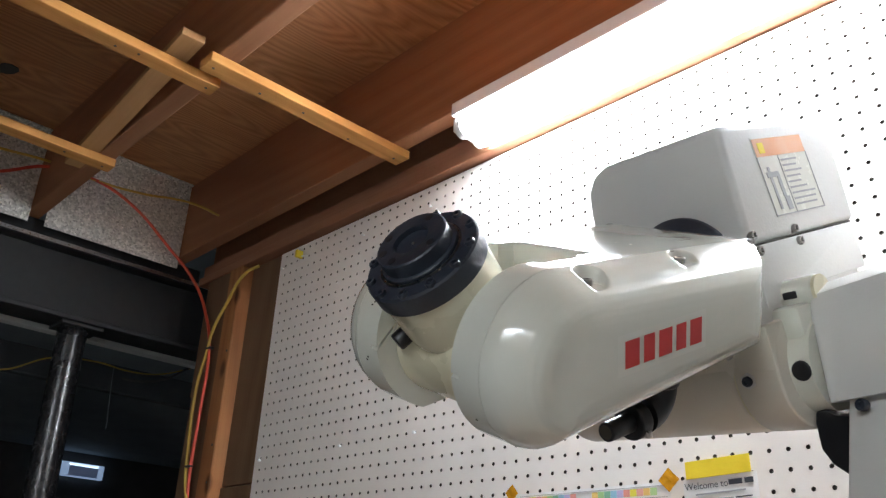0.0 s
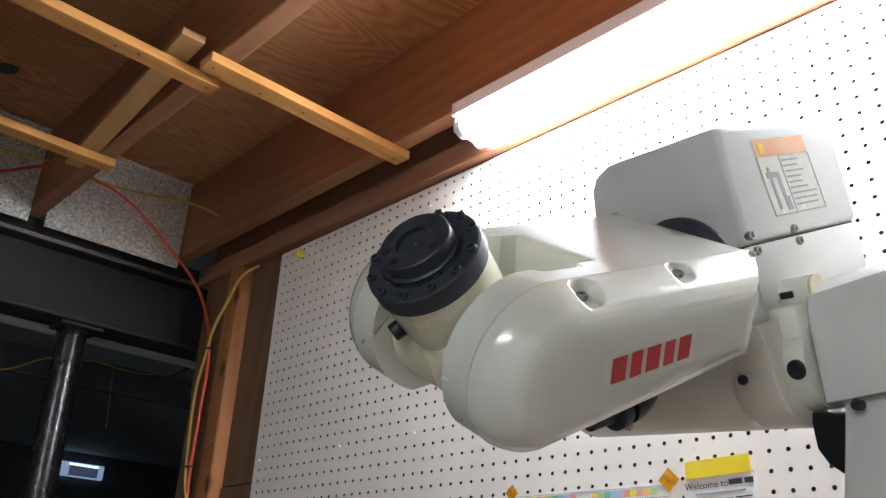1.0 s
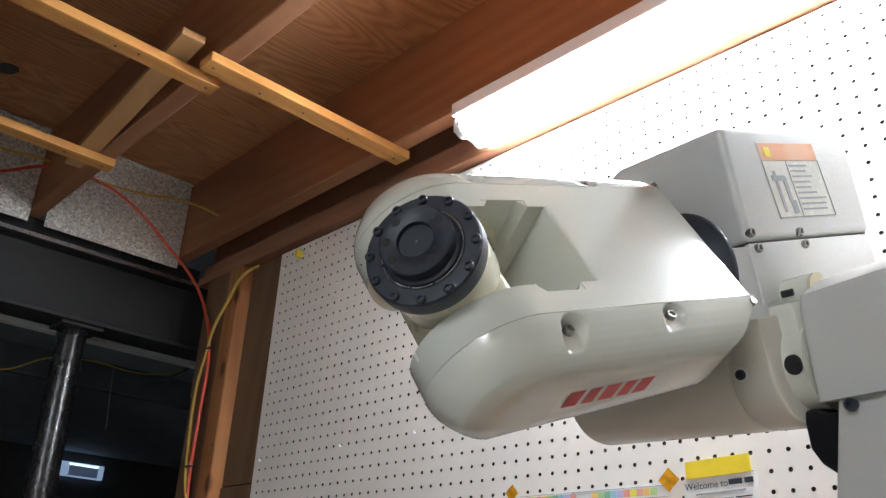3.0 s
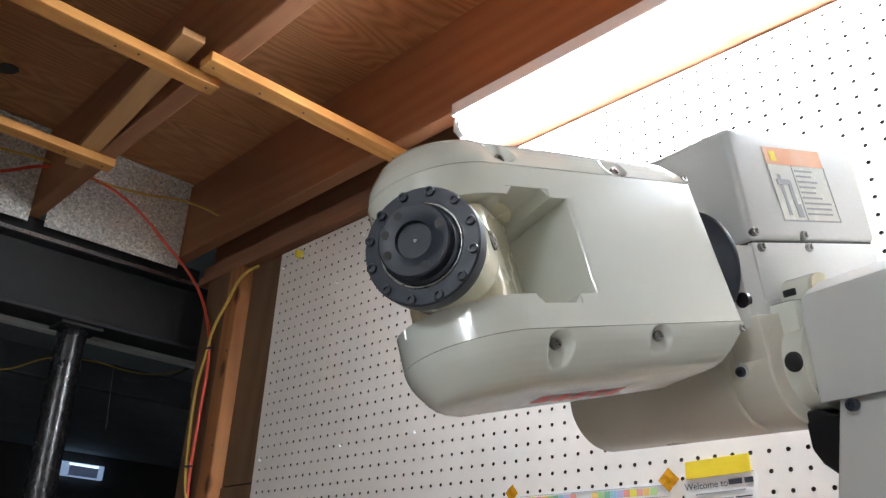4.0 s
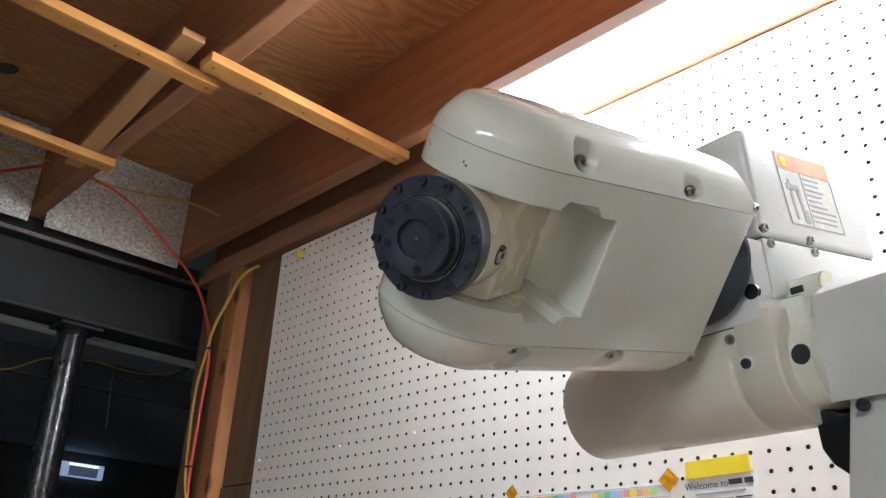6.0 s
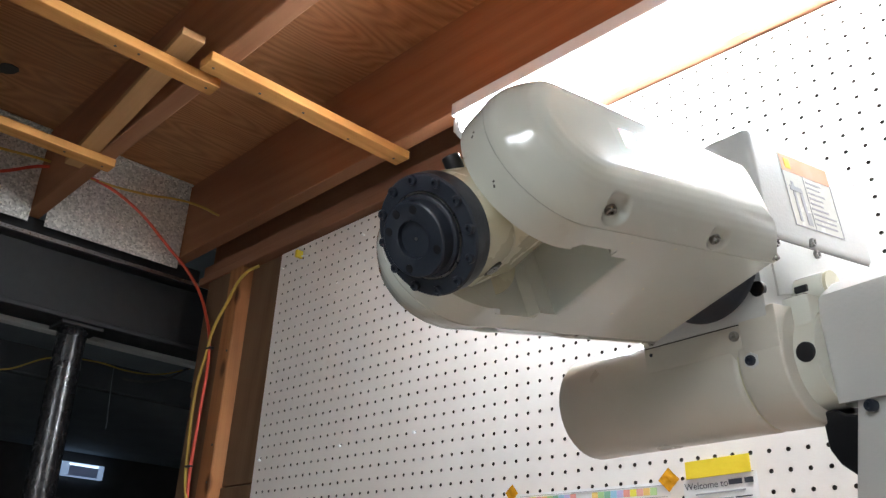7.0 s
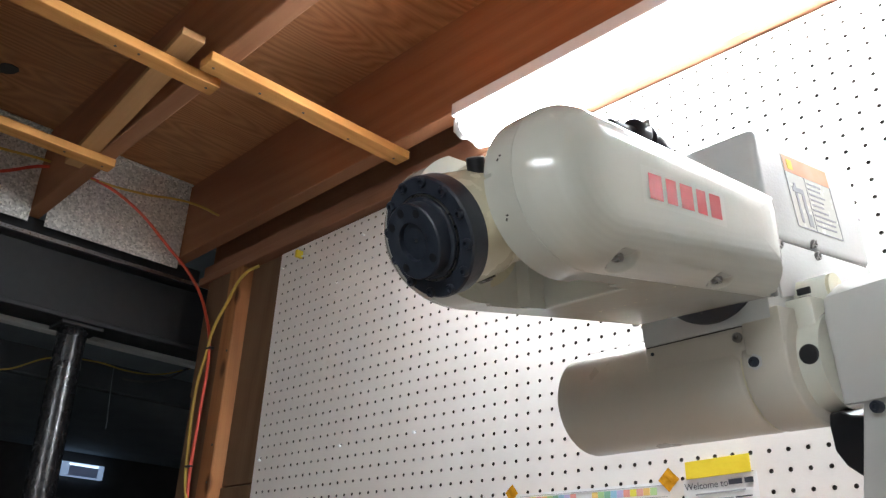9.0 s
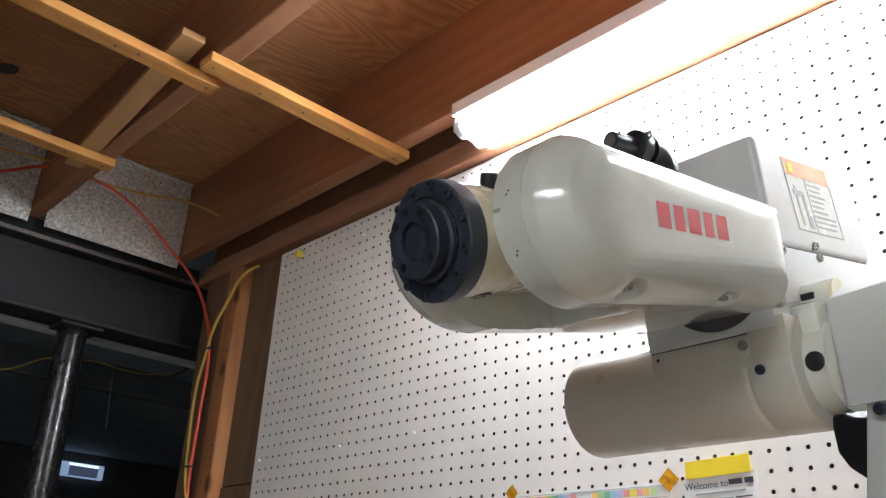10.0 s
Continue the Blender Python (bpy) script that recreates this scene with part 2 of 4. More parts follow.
def cord(name, points, radius, mat, parent=None, label="", category="cable"):
    cu = bpy.data.curves.new(name, "CURVE")
    cu.dimensions, cu.bevel_depth, cu.bevel_resolution, cu.resolution_u = "3D", radius, 3, 10
    sp = cu.splines.new("BEZIER")
    sp.bezier_points.add(len(points) - 1)
    for bp, p in zip(sp.bezier_points, points):
        bp.co, bp.handle_left_type, bp.handle_right_type = p, "AUTO", "AUTO"
    ob = new(name, cu)
    dg = bpy.context.evaluated_depsgraph_get()
    me = bpy.data.meshes.new_from_object(ob.evaluated_get(dg))
    bpy.data.objects.remove(ob)
    me.materials.clear()
    me.materials.append(mat)
    for f in me.polygons:
        f.use_smooth = True
    ob = new(name, me)
    if parent:
        ob.parent = parent
        return tagged(ob, label)
    return tagged(ob, label, category)


# ---- the shell of the workshop ----
JOIST_Z0, JOIST_Z1 = 2.107, 2.338
tagged(part("floor", box(-6.2, 2.8, -6.6, 2.6, -0.1, 0.0), M["floor"]), "grey concrete basement floor", "floor", kind="structure")
tagged(part("ceiling", box(-6.2, 2.8, -6.6, 2.6, JOIST_Z1, JOIST_Z1 + 0.02), M["ply"]), "rough plywood subfloor seen from below between joists", "ceiling", kind="structure")
tagged(part("wall_north", box(-1.215, 2.8, 0.03, 0.12, 0.0, 2.06), M["panel"]), "brown plywood wall behind the pegboard", "wall", kind="structure")
tagged(part("wall_east", box(2.7, 2.8, -6.6, 0.03, 0.0, JOIST_Z1), M["plaster"]), "unseen basement wall made pale to bounce light", "wall", kind="structure")
tagged(part("wall_south", box(-6.2, 2.7, -6.6, -6.5, 0.0, JOIST_Z1), M["plaster"]), "unseen basement wall made pale to bounce light", "wall", kind="structure")
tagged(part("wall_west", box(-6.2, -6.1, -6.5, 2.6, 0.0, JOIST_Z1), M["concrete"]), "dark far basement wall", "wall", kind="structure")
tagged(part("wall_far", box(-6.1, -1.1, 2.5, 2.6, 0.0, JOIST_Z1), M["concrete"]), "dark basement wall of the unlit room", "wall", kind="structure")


def joists():
    y = [-0.095, -0.508, -0.914, -1.32, -1.727, -2.133, -2.54, -2.946, -3.353, -3.759, -4.166, -4.572, -4.978, -5.385, -5.79, -6.2]
    for i, y0 in enumerate(y):
        ob = part("joist", box(-1.42, 2.7, y0, y0 + 0.038, JOIST_Z0, JOIST_Z1, 0.002, 1), M["joist"])
        tagged(ob, "dark brown sawn timber floor joist under the plywood", "joist", "floor joists", "structure")


joists()
knot = bmesh.new()
knot_rnd = random.Random(21)
ring_pts = [(0.030 * math.cos(a) * knot_rnd.uniform(0.8, 1.1), 0.022 * math.sin(a) * knot_rnd.uniform(0.75, 1.1)) for a in np.linspace(0, 2 * math.pi, 18, endpoint=False)]
prism(ring_pts, "z", -0.0006, 0.0006, bm=knot)
knot_hole = part("knot_hole", knot, M["seam"], bpy.data.objects["ceiling"], "black knot in the plywood")
knot_hole.matrix_basis = pose(-1.05, -0.69, JOIST_Z1 - 0.001, 0, 0, 20)
tagged(part("ceiling_board", box(-6.09, -1.5, -6.49, 2.49, 2.27, 2.29, 0.002, 1), M["slate"]), "dull blue-grey boarded ceiling of the unlit room", "ceiling", kind="structure")

# the top of the wall: stepped boards above the pegboard
tagged(part("top_plate", box(-1.26, 2.7, -0.012, 0.12, 2.062, 2.100, 0.002, 1), M["header"]), "brown timber top plate along the wall", "trim", kind="structure")
tagged(part("ledger_board", box(-1.26, 2.7, -0.024, 0.03, 2.038, 2.0615, 0.002, 1), M["header"]), "brown timber ledger above the pegboard", "trim", kind="structure")
tagged(part("rim_joist", box(-1.26, 2.7, 0.012, 0.05, 2.1005, JOIST_Z1, 0.002, 1), M["joist"]), "dark timber rim joist on the wall", "joist", kind="structure")

# ---- pegboard, with its holes ----
PITCH, HOLE_R = 0.0254, 0.0031


def pegboard():
    rows_of, cols_of = range(-21, 40), range(-33, 60)
    x_edge, z_top, zero = -0.8625, 2.0345, 1.4886
    h = PITCH / 2
    n = 8
    ang = [math.radians(45 + 45 * i) for i in range(n)]
    verts, faces = [], []
    for r in rows_of:
        for c in cols_of:
            cx, cz = c * PITCH, zero - r * PITCH
            near = -30 < r < 9 and c < 30
            lo_x = x_edge if c == -33 else cx - h
            hi_z = z_top if r == -21 else cz + h
            x1, z0 = cx + h, cz - h
            k = len(verts)
            if not near:
                verts += [(lo_x, 0, z0), (x1, 0, z0), (x1, 0, hi_z), (lo_x, 0, hi_z)]
                faces.append((k, k + 1, k + 2, k + 3))
                continue
            outer = [(x1, hi_z), (cx, hi_z), (lo_x, hi_z), (lo_x, cz), (lo_x, z0), (cx, z0), (x1, z0), (x1, cz)]
            verts += [(x, 0, z) for x, z in outer]
            verts += [(cx + HOLE_R * math.cos(a), 0, cz + HOLE_R * math.sin(a)) for a in ang]
            verts += [(cx + HOLE_R * math.cos(a), 0.0055, cz + HOLE_R * math.sin(a)) for a in ang]
            for i in range(n):
                j = (i + 1) % n
                faces.append((k + i, k + j, k + n + j, k + n + i))
                faces.append((k + n + i, k + n + j, k + 2 * n + j, k + 2 * n + i))
    me = bpy.data.meshes.new("pegboard")
    me.from_pydata(verts, [], [f[::-1] for f in faces])
    me.materials.append(M["peg"])
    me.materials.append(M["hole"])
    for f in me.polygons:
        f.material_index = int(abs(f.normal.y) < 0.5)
    ob = new("pegboard", me)
    tagged(ob, "white painted pegboard panel fixed along the wall", "pegboard")
    part("board_edge", box(x_edge - 0.001, x_edge, 0.0, 0.0055, 0.5, z_top, 0), M["plank"], ob)
    # solid dark sheet, painted as the shade behind the holes
    part("backing", box(x_edge, 1.5, 0.0058, 0.02, 0.5, z_top - 0.001), M["seam"], ob, "dark sheet painted as the hollow's shade behind the board")
    for x in (-0.84, 0.1, 1.0):
        part("furring", box(x, x + 0.03, 0.0201, 0.0298, 0.5, z_top - 0.01), M["panel"], ob)
    return ob


pegboard()


def peg(x, z):
    bm = lathe([(0, 0.0022), (0.003, 0.0025), (0.0045, 0.0031), (0.006, 0.0033), (0.007, 0.002)], 16)
    bmesh.ops.transform(bm, matrix=Matrix.Rotation(radians(-90), 4, "Z"), verts=bm.verts)
    ob = part("push_pin", bm, M["white"], smooth=True)
    ob.matrix_basis = pose(x, -0.0002, z)
    tagged(ob, "small clear push pin stuck in the pegboard", "push pin", "pins in the pegboard")


for px, pz in ((-0.3043, 1.5134), (-0.5342, 1.5116), (-0.838, 1.5102), (-0.5188, 1.9863), (-0.2941, 1.9855), (-0.846, 1.99)):
    peg(px, pz)
hook = part("peg_hook", box(-0.772, -0.763, -0.02, -0.0002, 1.996, 2.016, 0.002), M["tape"])
tagged(hook, "small yellow plastic hook on the pegboard", "hook")
hook = part("peg_hook", rod((-0.745, -0.0002, 2.0), (-0.735, -0.022, 1.988), 0.0015, n=10), M["white"])
tagged(hook, "small clear wire hook on the pegboard", "hook")

# ---- papers pinned low on the pegboard ----
CARD = -0.0012


def flat(name, x0, x1, z0, z1, y, mat, parent=None, label=""):
    return part(name, box(x0, x1, y - 0.0006, y, z0, z1), mat, parent, label)


def welcome_card():
    card = empty("info_card", "white printed card taped to the pegboard", "card", pose(0.3085, CARD, 1.387, 0, -2.3, 0))
    flat("sheet", -0.0535, 0.0535, -0.09, 0.0, 0, M["card"], card)
    cu = bpy.data.curves.new("title", "FONT")
    cu.body, cu.size, cu.extrude = "Welcome to", 0.0125, 0.0001
    tmp = new("title", cu)
    me = bpy.data.meshes.new_from_object(tmp.evaluated_get(bpy.context.evaluated_depsgraph_get()))
    bpy.data.objects.remove(tmp)
    me.materials.clear()
    me.materials.append(M["ink"])
    t = new("title", me)
    t.parent = card
    t.matrix_basis = pose(-0.0515, -0.0009, -0.0145, 90, 0, 0)
    for x0, x1 in ((0.0135, 0.0325), (0.036, 0.048)):
        flat("title_bar", x0, x1, -0.0135, -0.0065, -0.0007, M["ink"], card)
    flat("small_print", -0.036, 0.036, -0.0225, -0.0205, -0.0007, M["grey_print"], card)
    flat("small_print", -0.049, 0.018, -0.0305, -0.029, -0.0007, M["grey_print"], card)
    flat("small_print", 0.021, 0.044, -0.0305, -0.029, -0.0007, M["ink"], card)
    for i in range(11):
        flat("address_bar", -0.033 + i * 0.006, -0.029 + i * 0.006, -0.0405, -0.035, -0.0007, M["ink_blue"], card)


welcome_card()
tape = part("masking_tape", box(-0.047, 0.0475, -0.0032, -0.0022, -0.001, 0.0225, 0.0003, 1), M["tape"])
tape.matrix_basis = pose(0.308, 0, 1.3875, 0, -2.3, 0)
tagged(tape, "strip of yellow tape holding the card", "tape")


def kapton(x, z, turn, s):
    bm = bmesh.new()
    bmesh.ops.create_grid(bm, x_segments=8, y_segments=8, size=s)
    for v in bm.verts:
        v.co.z = 0.0012 * noise.noise(v.co * 160)
    ob = part("tape_square", bm, M["kapton"], smooth=True, angle=80)
    ob.matrix_basis = Matrix.Translation((x, -0.0042, z)) @ Matrix.Rotation(radians(90), 4, "X") @ Matrix.Rotation(radians(turn), 4, "Z")
    tagged(ob, "square of crinkled amber film tape on a chart corner", "tape", "amber tape squares")


kapton(0.2345, 1.3865, 44, 0.0118)
kapton(-0.056, 1.3868, 40, 0.0098)


def pinout_chart():
    chart = empty("pinout_chart", "white wall chart with rows of coloured labels", "chart", pose(0.09, CARD, 1.3845, 0, 0, 0))
    flat("sheet", -0.138, 0.145, -0.2, 0.0, 0, M["card"], chart)
    tints = [(0.85, 0.35, 0.3), (0.9, 0.6, 0.2), (0.35, 0.6, 0.75), (0.85, 0.75, 0.1), (0.45, 0.65, 0.3), (0.6, 0.5, 0.75), (0.8, 0.4, 0.35), (0.25, 0.5, 0.35)]
    cols = [material("chart_tint", t, 0.5, scale=80, amount=0.2) for t in tints]
    for k, (x0, n) in enumerate(((-0.118, 9), (0.012, 10))):
        for i in range(n):
            flat("chart_label", x0 + i * 0.0112, x0 + i * 0.0112 + 0.0105, -0.0165, -0.0065, -0.0007, cols[(i * 3 + k) % 8], chart)
    flat("chart_strip", 0.012, 0.052, -0.03, -0.0185, -0.0007, M["ink"], chart)
    flat("chart_strip", -0.05, 0.008, -0.024, -0.021, -0.0007, M["grey_print"], chart)
    for z in (-0.004, -0.0195):
        flat("chart_line", -0.13, 0.14, z - 0.0006, z, -0.0007, M["grey_print"], chart)


pinout_chart()


# ---- fluorescent shop light on the joist ----
def shop_light(m):
    fix = empty("shop_light", "lit white two-tube fluorescent shop light under the joist", "ceiling light", m, "shop lights")
    part("housing", prism([(-0.036, 0.0602), (0.036, 0.0602), (0.050, 0.046), (0.050, 0.0198), (-0.050, 0.0198), (-0.050, 0.046)], "x", -0.004, 1.24, 0.0015, 1), M["fixture"], fix)
    for y in (-0.023, 0.023):
        tube = part("tube", rod((0.012, y, 0.0), (1.228, y, 0.0), 0.019, n=20, bevel=0.004), M["tube"], fix, "glowing fluorescent tube", True)
        for x in (0.004, 1.236):
            part("tube_cap", rod((x - 0.007, y, 0), (x + 0.007, y, 0), 0.0185, n=16), M["white"], fix)
    for x in (-0.004, 1.240):
        part("lamp_holder", box(x - 0.004, x + 0.004, -0.040, 0.040, -0.010, 0.0196, 0.003), M["white"], fix)
    return fix


shop_light(pose(-0.105, -0.079, 2.0468))
# two more, unseen behind the camera, added to fill the camera-facing sides
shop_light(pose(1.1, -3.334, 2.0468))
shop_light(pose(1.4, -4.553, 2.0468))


# ---- strapping under the joists ----
def strip(name, x0, x1, y0, y1, z0, z1, mat, label, cat, group=""):
    bm = box(x0, x1, y0, y1, z0, z1, 0.0012, 1)
    bmesh.ops.subdivide_edges(bm, edges=[e for e in bm.edges if e.calc_length() > 0.2], cuts=24)
    for v in bm.verts:
        v.co += Vector((noise.noise(v.co * 9), 0, noise.noise(v.co * 9 + Vector((7, 0, 0))))) * 0.0012
    return tagged(part(name, bm, mat), label, cat, group)


F = "nailed rough pine furring strip crossing under the joists"
STRIPS = [strip("furring_strip", x0, x1, y0, y1, 2.0875, 2.1068, M["furring"], F, "furring strip", "furring strips")
          for x0, x1, y0, y1 in ((-0.361, -0.318, -0.523, -0.050), (-0.424, -0.386, -1.35, -0.466), (-0.880, -0.842, -1.35, -0.468))]
plank = strip("loose_plank", -0.64, 0.0, -0.0215, 0.0215, 2.1085, 2.124, M["plank"], "pale planed plank lying on the furring strips beside a joist", "plank")
plank.matrix_basis = pose(-0.315, -0.5628, 0, 0, 0, -3.7)
for k, x, y in ((0, -0.338, -0.507), (0, -0.345, -0.405), (0, -0.338, -0.31), (0, -0.35, -0.19), (0, -0.34, -0.075), (1, -0.405, -0.485), (1, -0.4, -0.62),
                (1, -0.408, -0.66), (2, -0.86, -0.49), (2, -0.858, -0.575)):
    part("nail_head", rod((x, y, 2.0862), (x, y, 2.0902), 0.0026, n=10), M["seam"], STRIPS[k], "dark nail head")

# ---- galvanised panels between the joists, steel beam and column ----
for y0, y1 in ((-0.469, -0.097), (-0.875, -0.510), (-1.281, -0.916)):
    pan = part("duct_panel", box(-1.262, -1.258, y0, y1, 2.071, JOIST_Z1 - 0.003, 0.001, 1), M["galv"])
    part("panel_flange", box(-1.2578, -1.244, y0 + 0.001, y1 - 0.001, JOIST_Z1 - 0.008, JOIST_Z1 - 0.0045), M["galv"], pan)
    tagged(pan, "spangled galvanised sheet metal closing the joist bay", "duct panel", "sheet metal panels")
tagged(part("sill_plate", box(-1.40, -1.31, -6.5, 0.0, 2.064, 2.1065, 0.002, 1), M["beam"]), "black painted plate on the steel beam", "sill", kind="structure")


def steel_beam():
    bm = box(-1.405, -1.295, -6.5, 0.08, 2.048, 2.063, 0.003)
    box(-1.405, -1.295, -6.5, 0.08, 1.862, 1.876, 0.003, bm=bm)
    box(-1.355, -1.345, -6.5, 0.08, 1.8755, 2.0485, bm=bm)
    beam = part("steel_beam", bm, M["beam"])
    part("worn_edge", box(-1.2948, -1.2935, -6.5, 0.05, 2.0505, 2.0605, 0.0004), M["steel"], beam, "flange edge rubbed to bare grey metal")
    tagged(beam, "black painted steel I-beam carrying the joists", "beam", kind="structure")


steel_beam()
col = part("steel_column", rod((-1.35, -0.262, 0.0), (-1.35, -0.309, 1.852), 0.037, n=40), M["column"], smooth=True)
part("cap_plate", box(-1.40, -1.305, -0.355, -0.245, 1.852, 1.8618, 0.002), M["beam"], col)
part("collar", lathe([(-0.012, 0.0372), (-0.01, 0.0385), (0.009, 0.0385), (0.0105, 0.0372)], 40), M["column"], col, smooth=True).matrix_basis = pose(-1.35, -0.3086, 1.838, 0, 90, 0)
tagged(col, "glossy black steel post under the beam", "column")

# ---- the bare end of the wall: studs and boards ----
stud = part("stud", box(-1.068, -1.006, -0.030, 0.0298, 0.0, 2.036, 0.003, 1), M["stud"])
tagged(stud, "orange brown timber stud at the wall's end", "stud", kind="structure")
for z in (1.99, 1.80, 1.56, 1.47):
    part("nail_head", rod((-1.020, -0.0312, z), (-1.020, -0.0292, z), 0.0032, n=10), M["seam"], stud, "dark nail head")
tagged(part("stud", box(-1.187, -1.0685, -0.024, 0.0298, 0.0, 2.036, 0.003, 1), M["panel"]), "rough brown plank edging the opening", "stud", kind="structure")
tagged(part("wall_board", box(-1.1995, -1.1875, -0.022, 0.0298, 1.703, 2.036, 0.002, 1), M["panel"]), "short brown board nailed beside the plank", "board", kind="structure")
tagged(part("wall_board", box(-1.0055, -0.868, 0.004, 0.0298, 1.462, 2.036, 0.002, 1), M["panel"]), "brown plywood board beside the pegboard", "board", kind="structure")
tagged(part("wall_board", box(-1.0055, -0.868, 0.0, 0.0298, 0.0, 1.459, 0.002, 1), M["panel"]), "brown plywood board beside the pegboard", "board", kind="structure")

# ---- cables ----
cord("red_cable", [(-1.2, -0.75, 2.10), (-1.2, -0.615, 2.149), (-1.2, -0.512, 2.205), (-1.2, -0.404, 2.217), (-1.2, -0.288, 2.186), (-1.2, -0.155, 2.097),
                   (-1.19, -0.075, 2.025), (-1.136, -0.045, 1.915), (-1.094, -0.042, 1.811), (-1.089, -0.042, 1.632), (-1.090, -0.042, 1.506), (-1.079, -0.042, 1.40)],
     0.0042, M["cable_red"], label="red electric cable sagging from the joists down the stud")
cord("yellow_cable", [(-1.2, -0.75, 2.20), (-1.2, -0.629, 2.208), (-1.2, -0.529, 2.219), (-1.21, -0.47, 2.225), (-1.2, -0.396, 2.215), (-1.2, -0.247, 2.228),
                      (-1.2, -0.165, 2.246), (-1.14, -0.125, 2.222), (-1.052, -0.100, 2.171)], 0.0034, M["cable_yellow"], label="yellow electric cable strung below the subfloor")
cord("yellow_cable", [(-0.925, -0.026, 2.012), (-0.95, -0.045, 1.995), (-1.035, -0.045, 1.924), (-1.088, -0.045, 1.857), (-1.098, -0.045, 1.81), (-1.122, -0.045, 1.724),
                      (-1.112, -0.045, 1.548), (-1.100, -0.045, 1.479), (-1.075, -0.045, 1.42)], 0.0042, M["cable_yellow"], label="yellow electric cable running down the stud")
for p, q in (((-1.088, -0.044, 1.816), 0.010), ((-1.096, -0.044, 1.512), 0.010)):
    tie = part("cable_tie", box(p[0] - 0.012, p[0] + 0.010, p[1] - 0.006, p[1] + 0.008, p[2] - 0.003, p[2] + 0.003, 0.002), M["rubber"])
    tagged(tie, "black tie binding the red and yellow cables", "cable tie", "cable ties")

# ---- the unlit room beyond the beam ----
tagged(part("white_board", box(-1.76, -1.72, -3.3, 2.5, 1.939, 1.985, 0.003), M["white"]), "long pale painted board in the dark room", "board")
tagged(part("timber_rail", box(-1.9, -1.86, -3.3, 2.5, 1.83, 1.92, 0.003), M["rail"]), "timber rail coloured dark for the unlit room's shade", "rail")
cord("yellow_cable", [(-1.8, -0.9, 1.80), (-1.8, -0.34, 1.812), (-1.8, -0.203, 1.881), (-1.8, -0.073, 1.899), (-1.8, 0.049, 1.893), (-1.8, 0.147, 1.905), (-1.8, 0.28, 1.96)], 0.0026, M["cable_yellow"],
     label="yellow cable looping through the unlit room")

cord("hanging_string", [(-1.8, -0.006, 1.895), (-1.8, -0.004, 1.851), (-1.8, 0.002, 1.78), (-1.8, 0.008, 1.699)], 0.0008, M["slate"], label="thin pale string hanging in the unlit room", category="string")
cord("grey_cable", [(-1.8, 0.03, 1.865), (-1.8, 0.084, 1.868), (-1.8, 0.17, 1.892), (-1.8, 0.264, 1.957), (-1.8, 0.32, 1.98)], 0.004, M["concrete"], label="grey cable looping through the unlit room")


def window():
    w = empty("window_1", "small daylit basement window in a pale frame", "window", pose(-6.1, 1.50, 2.125), kind="structure")
    part("window_frame", box(0.001, 0.05, -0.275, 0.235, -0.048, 0.062, 0.004), M["lit_frame"], w)
    for y0, y1 in ((-0.262, -0.115), (-0.045, 0.185)):
        part("pane", box(0.051, 0.056, y0, y1, -0.040, 0.037), M["pane"], w)
        part("gap", box(0.051, 0.058, y0, y1, 0.038, 0.054), M["daylight"], w, "bright strip of daylight")


window()

# ---- the robot arm ----
# forearm frame: origin at the wrist's crossing axes, x along the forearm towards the wrist, y along the bend axis
robot = empty("robot_arm", "off-white six-axis industrial robot arm on a bench, slowly twisting its wrist", "robot arm")


TIP_X, TIP_RX, TIP_RZ = 0.0135, 0.0490, 0.0452
BEND_X = 0.0158
BACK_X = -0.1626
SEAM_Y, FORK_IN, NOTCH_X = 0.0502, 0.0303, -0.0398


def fore_outline(tip=0.0, side=0.0, back=0.0, arc=120, run=150, end=40):
    """The forearm's side outline (x, z), drawn in by tip, side and back: a round fork tip, sides that taper, a straight rear end."""
    pts = []
    low = radians(-66)
    for i in range(arc):
        a = radians(90) + (low - radians(90)) * i / (arc - 1)
        c = max(0.0, math.cos(a)) ** 1.2
        inset = tip * c + side * (1 - c)
        pts.append((TIP_X + (TIP_RX - inset) * math.cos(a), (TIP_RZ - inset) * math.sin(a)))
    x0, z0 = pts[-1]
    xb = BACK_X + back
    for i in range(1, run):
        k = i / run
        x = x0 + (xb - x0) * k
        pts.append((x, z0 + (-0.0320 + side - z0) * k))
    za, zb = -0.0320 + side, 0.0362 - side
    for i in range(end):
        k = i / (end - 1)
        bow = 0.0030 * (abs(2 * k - 1)) ** 6
        pts.append((xb + bow, za + (zb - za) * k))
    x1, z1 = pts[0]
    for i in range(1, run):
        k = i / run
        pts.append((xb + (x1 - xb) * k, zb + (z1 - zb) * k))
    return pts


# screws in their scoops, (x, y, z), on the two covers
SCREWS = {1: ((-0.0048, 0.0562, 0.0362), (-0.0836, 0.0555, 0.0352)), -1: ((-0.0027, 0.0574, 0.0370), (-0.0945, 0.0556, 0.0354))}
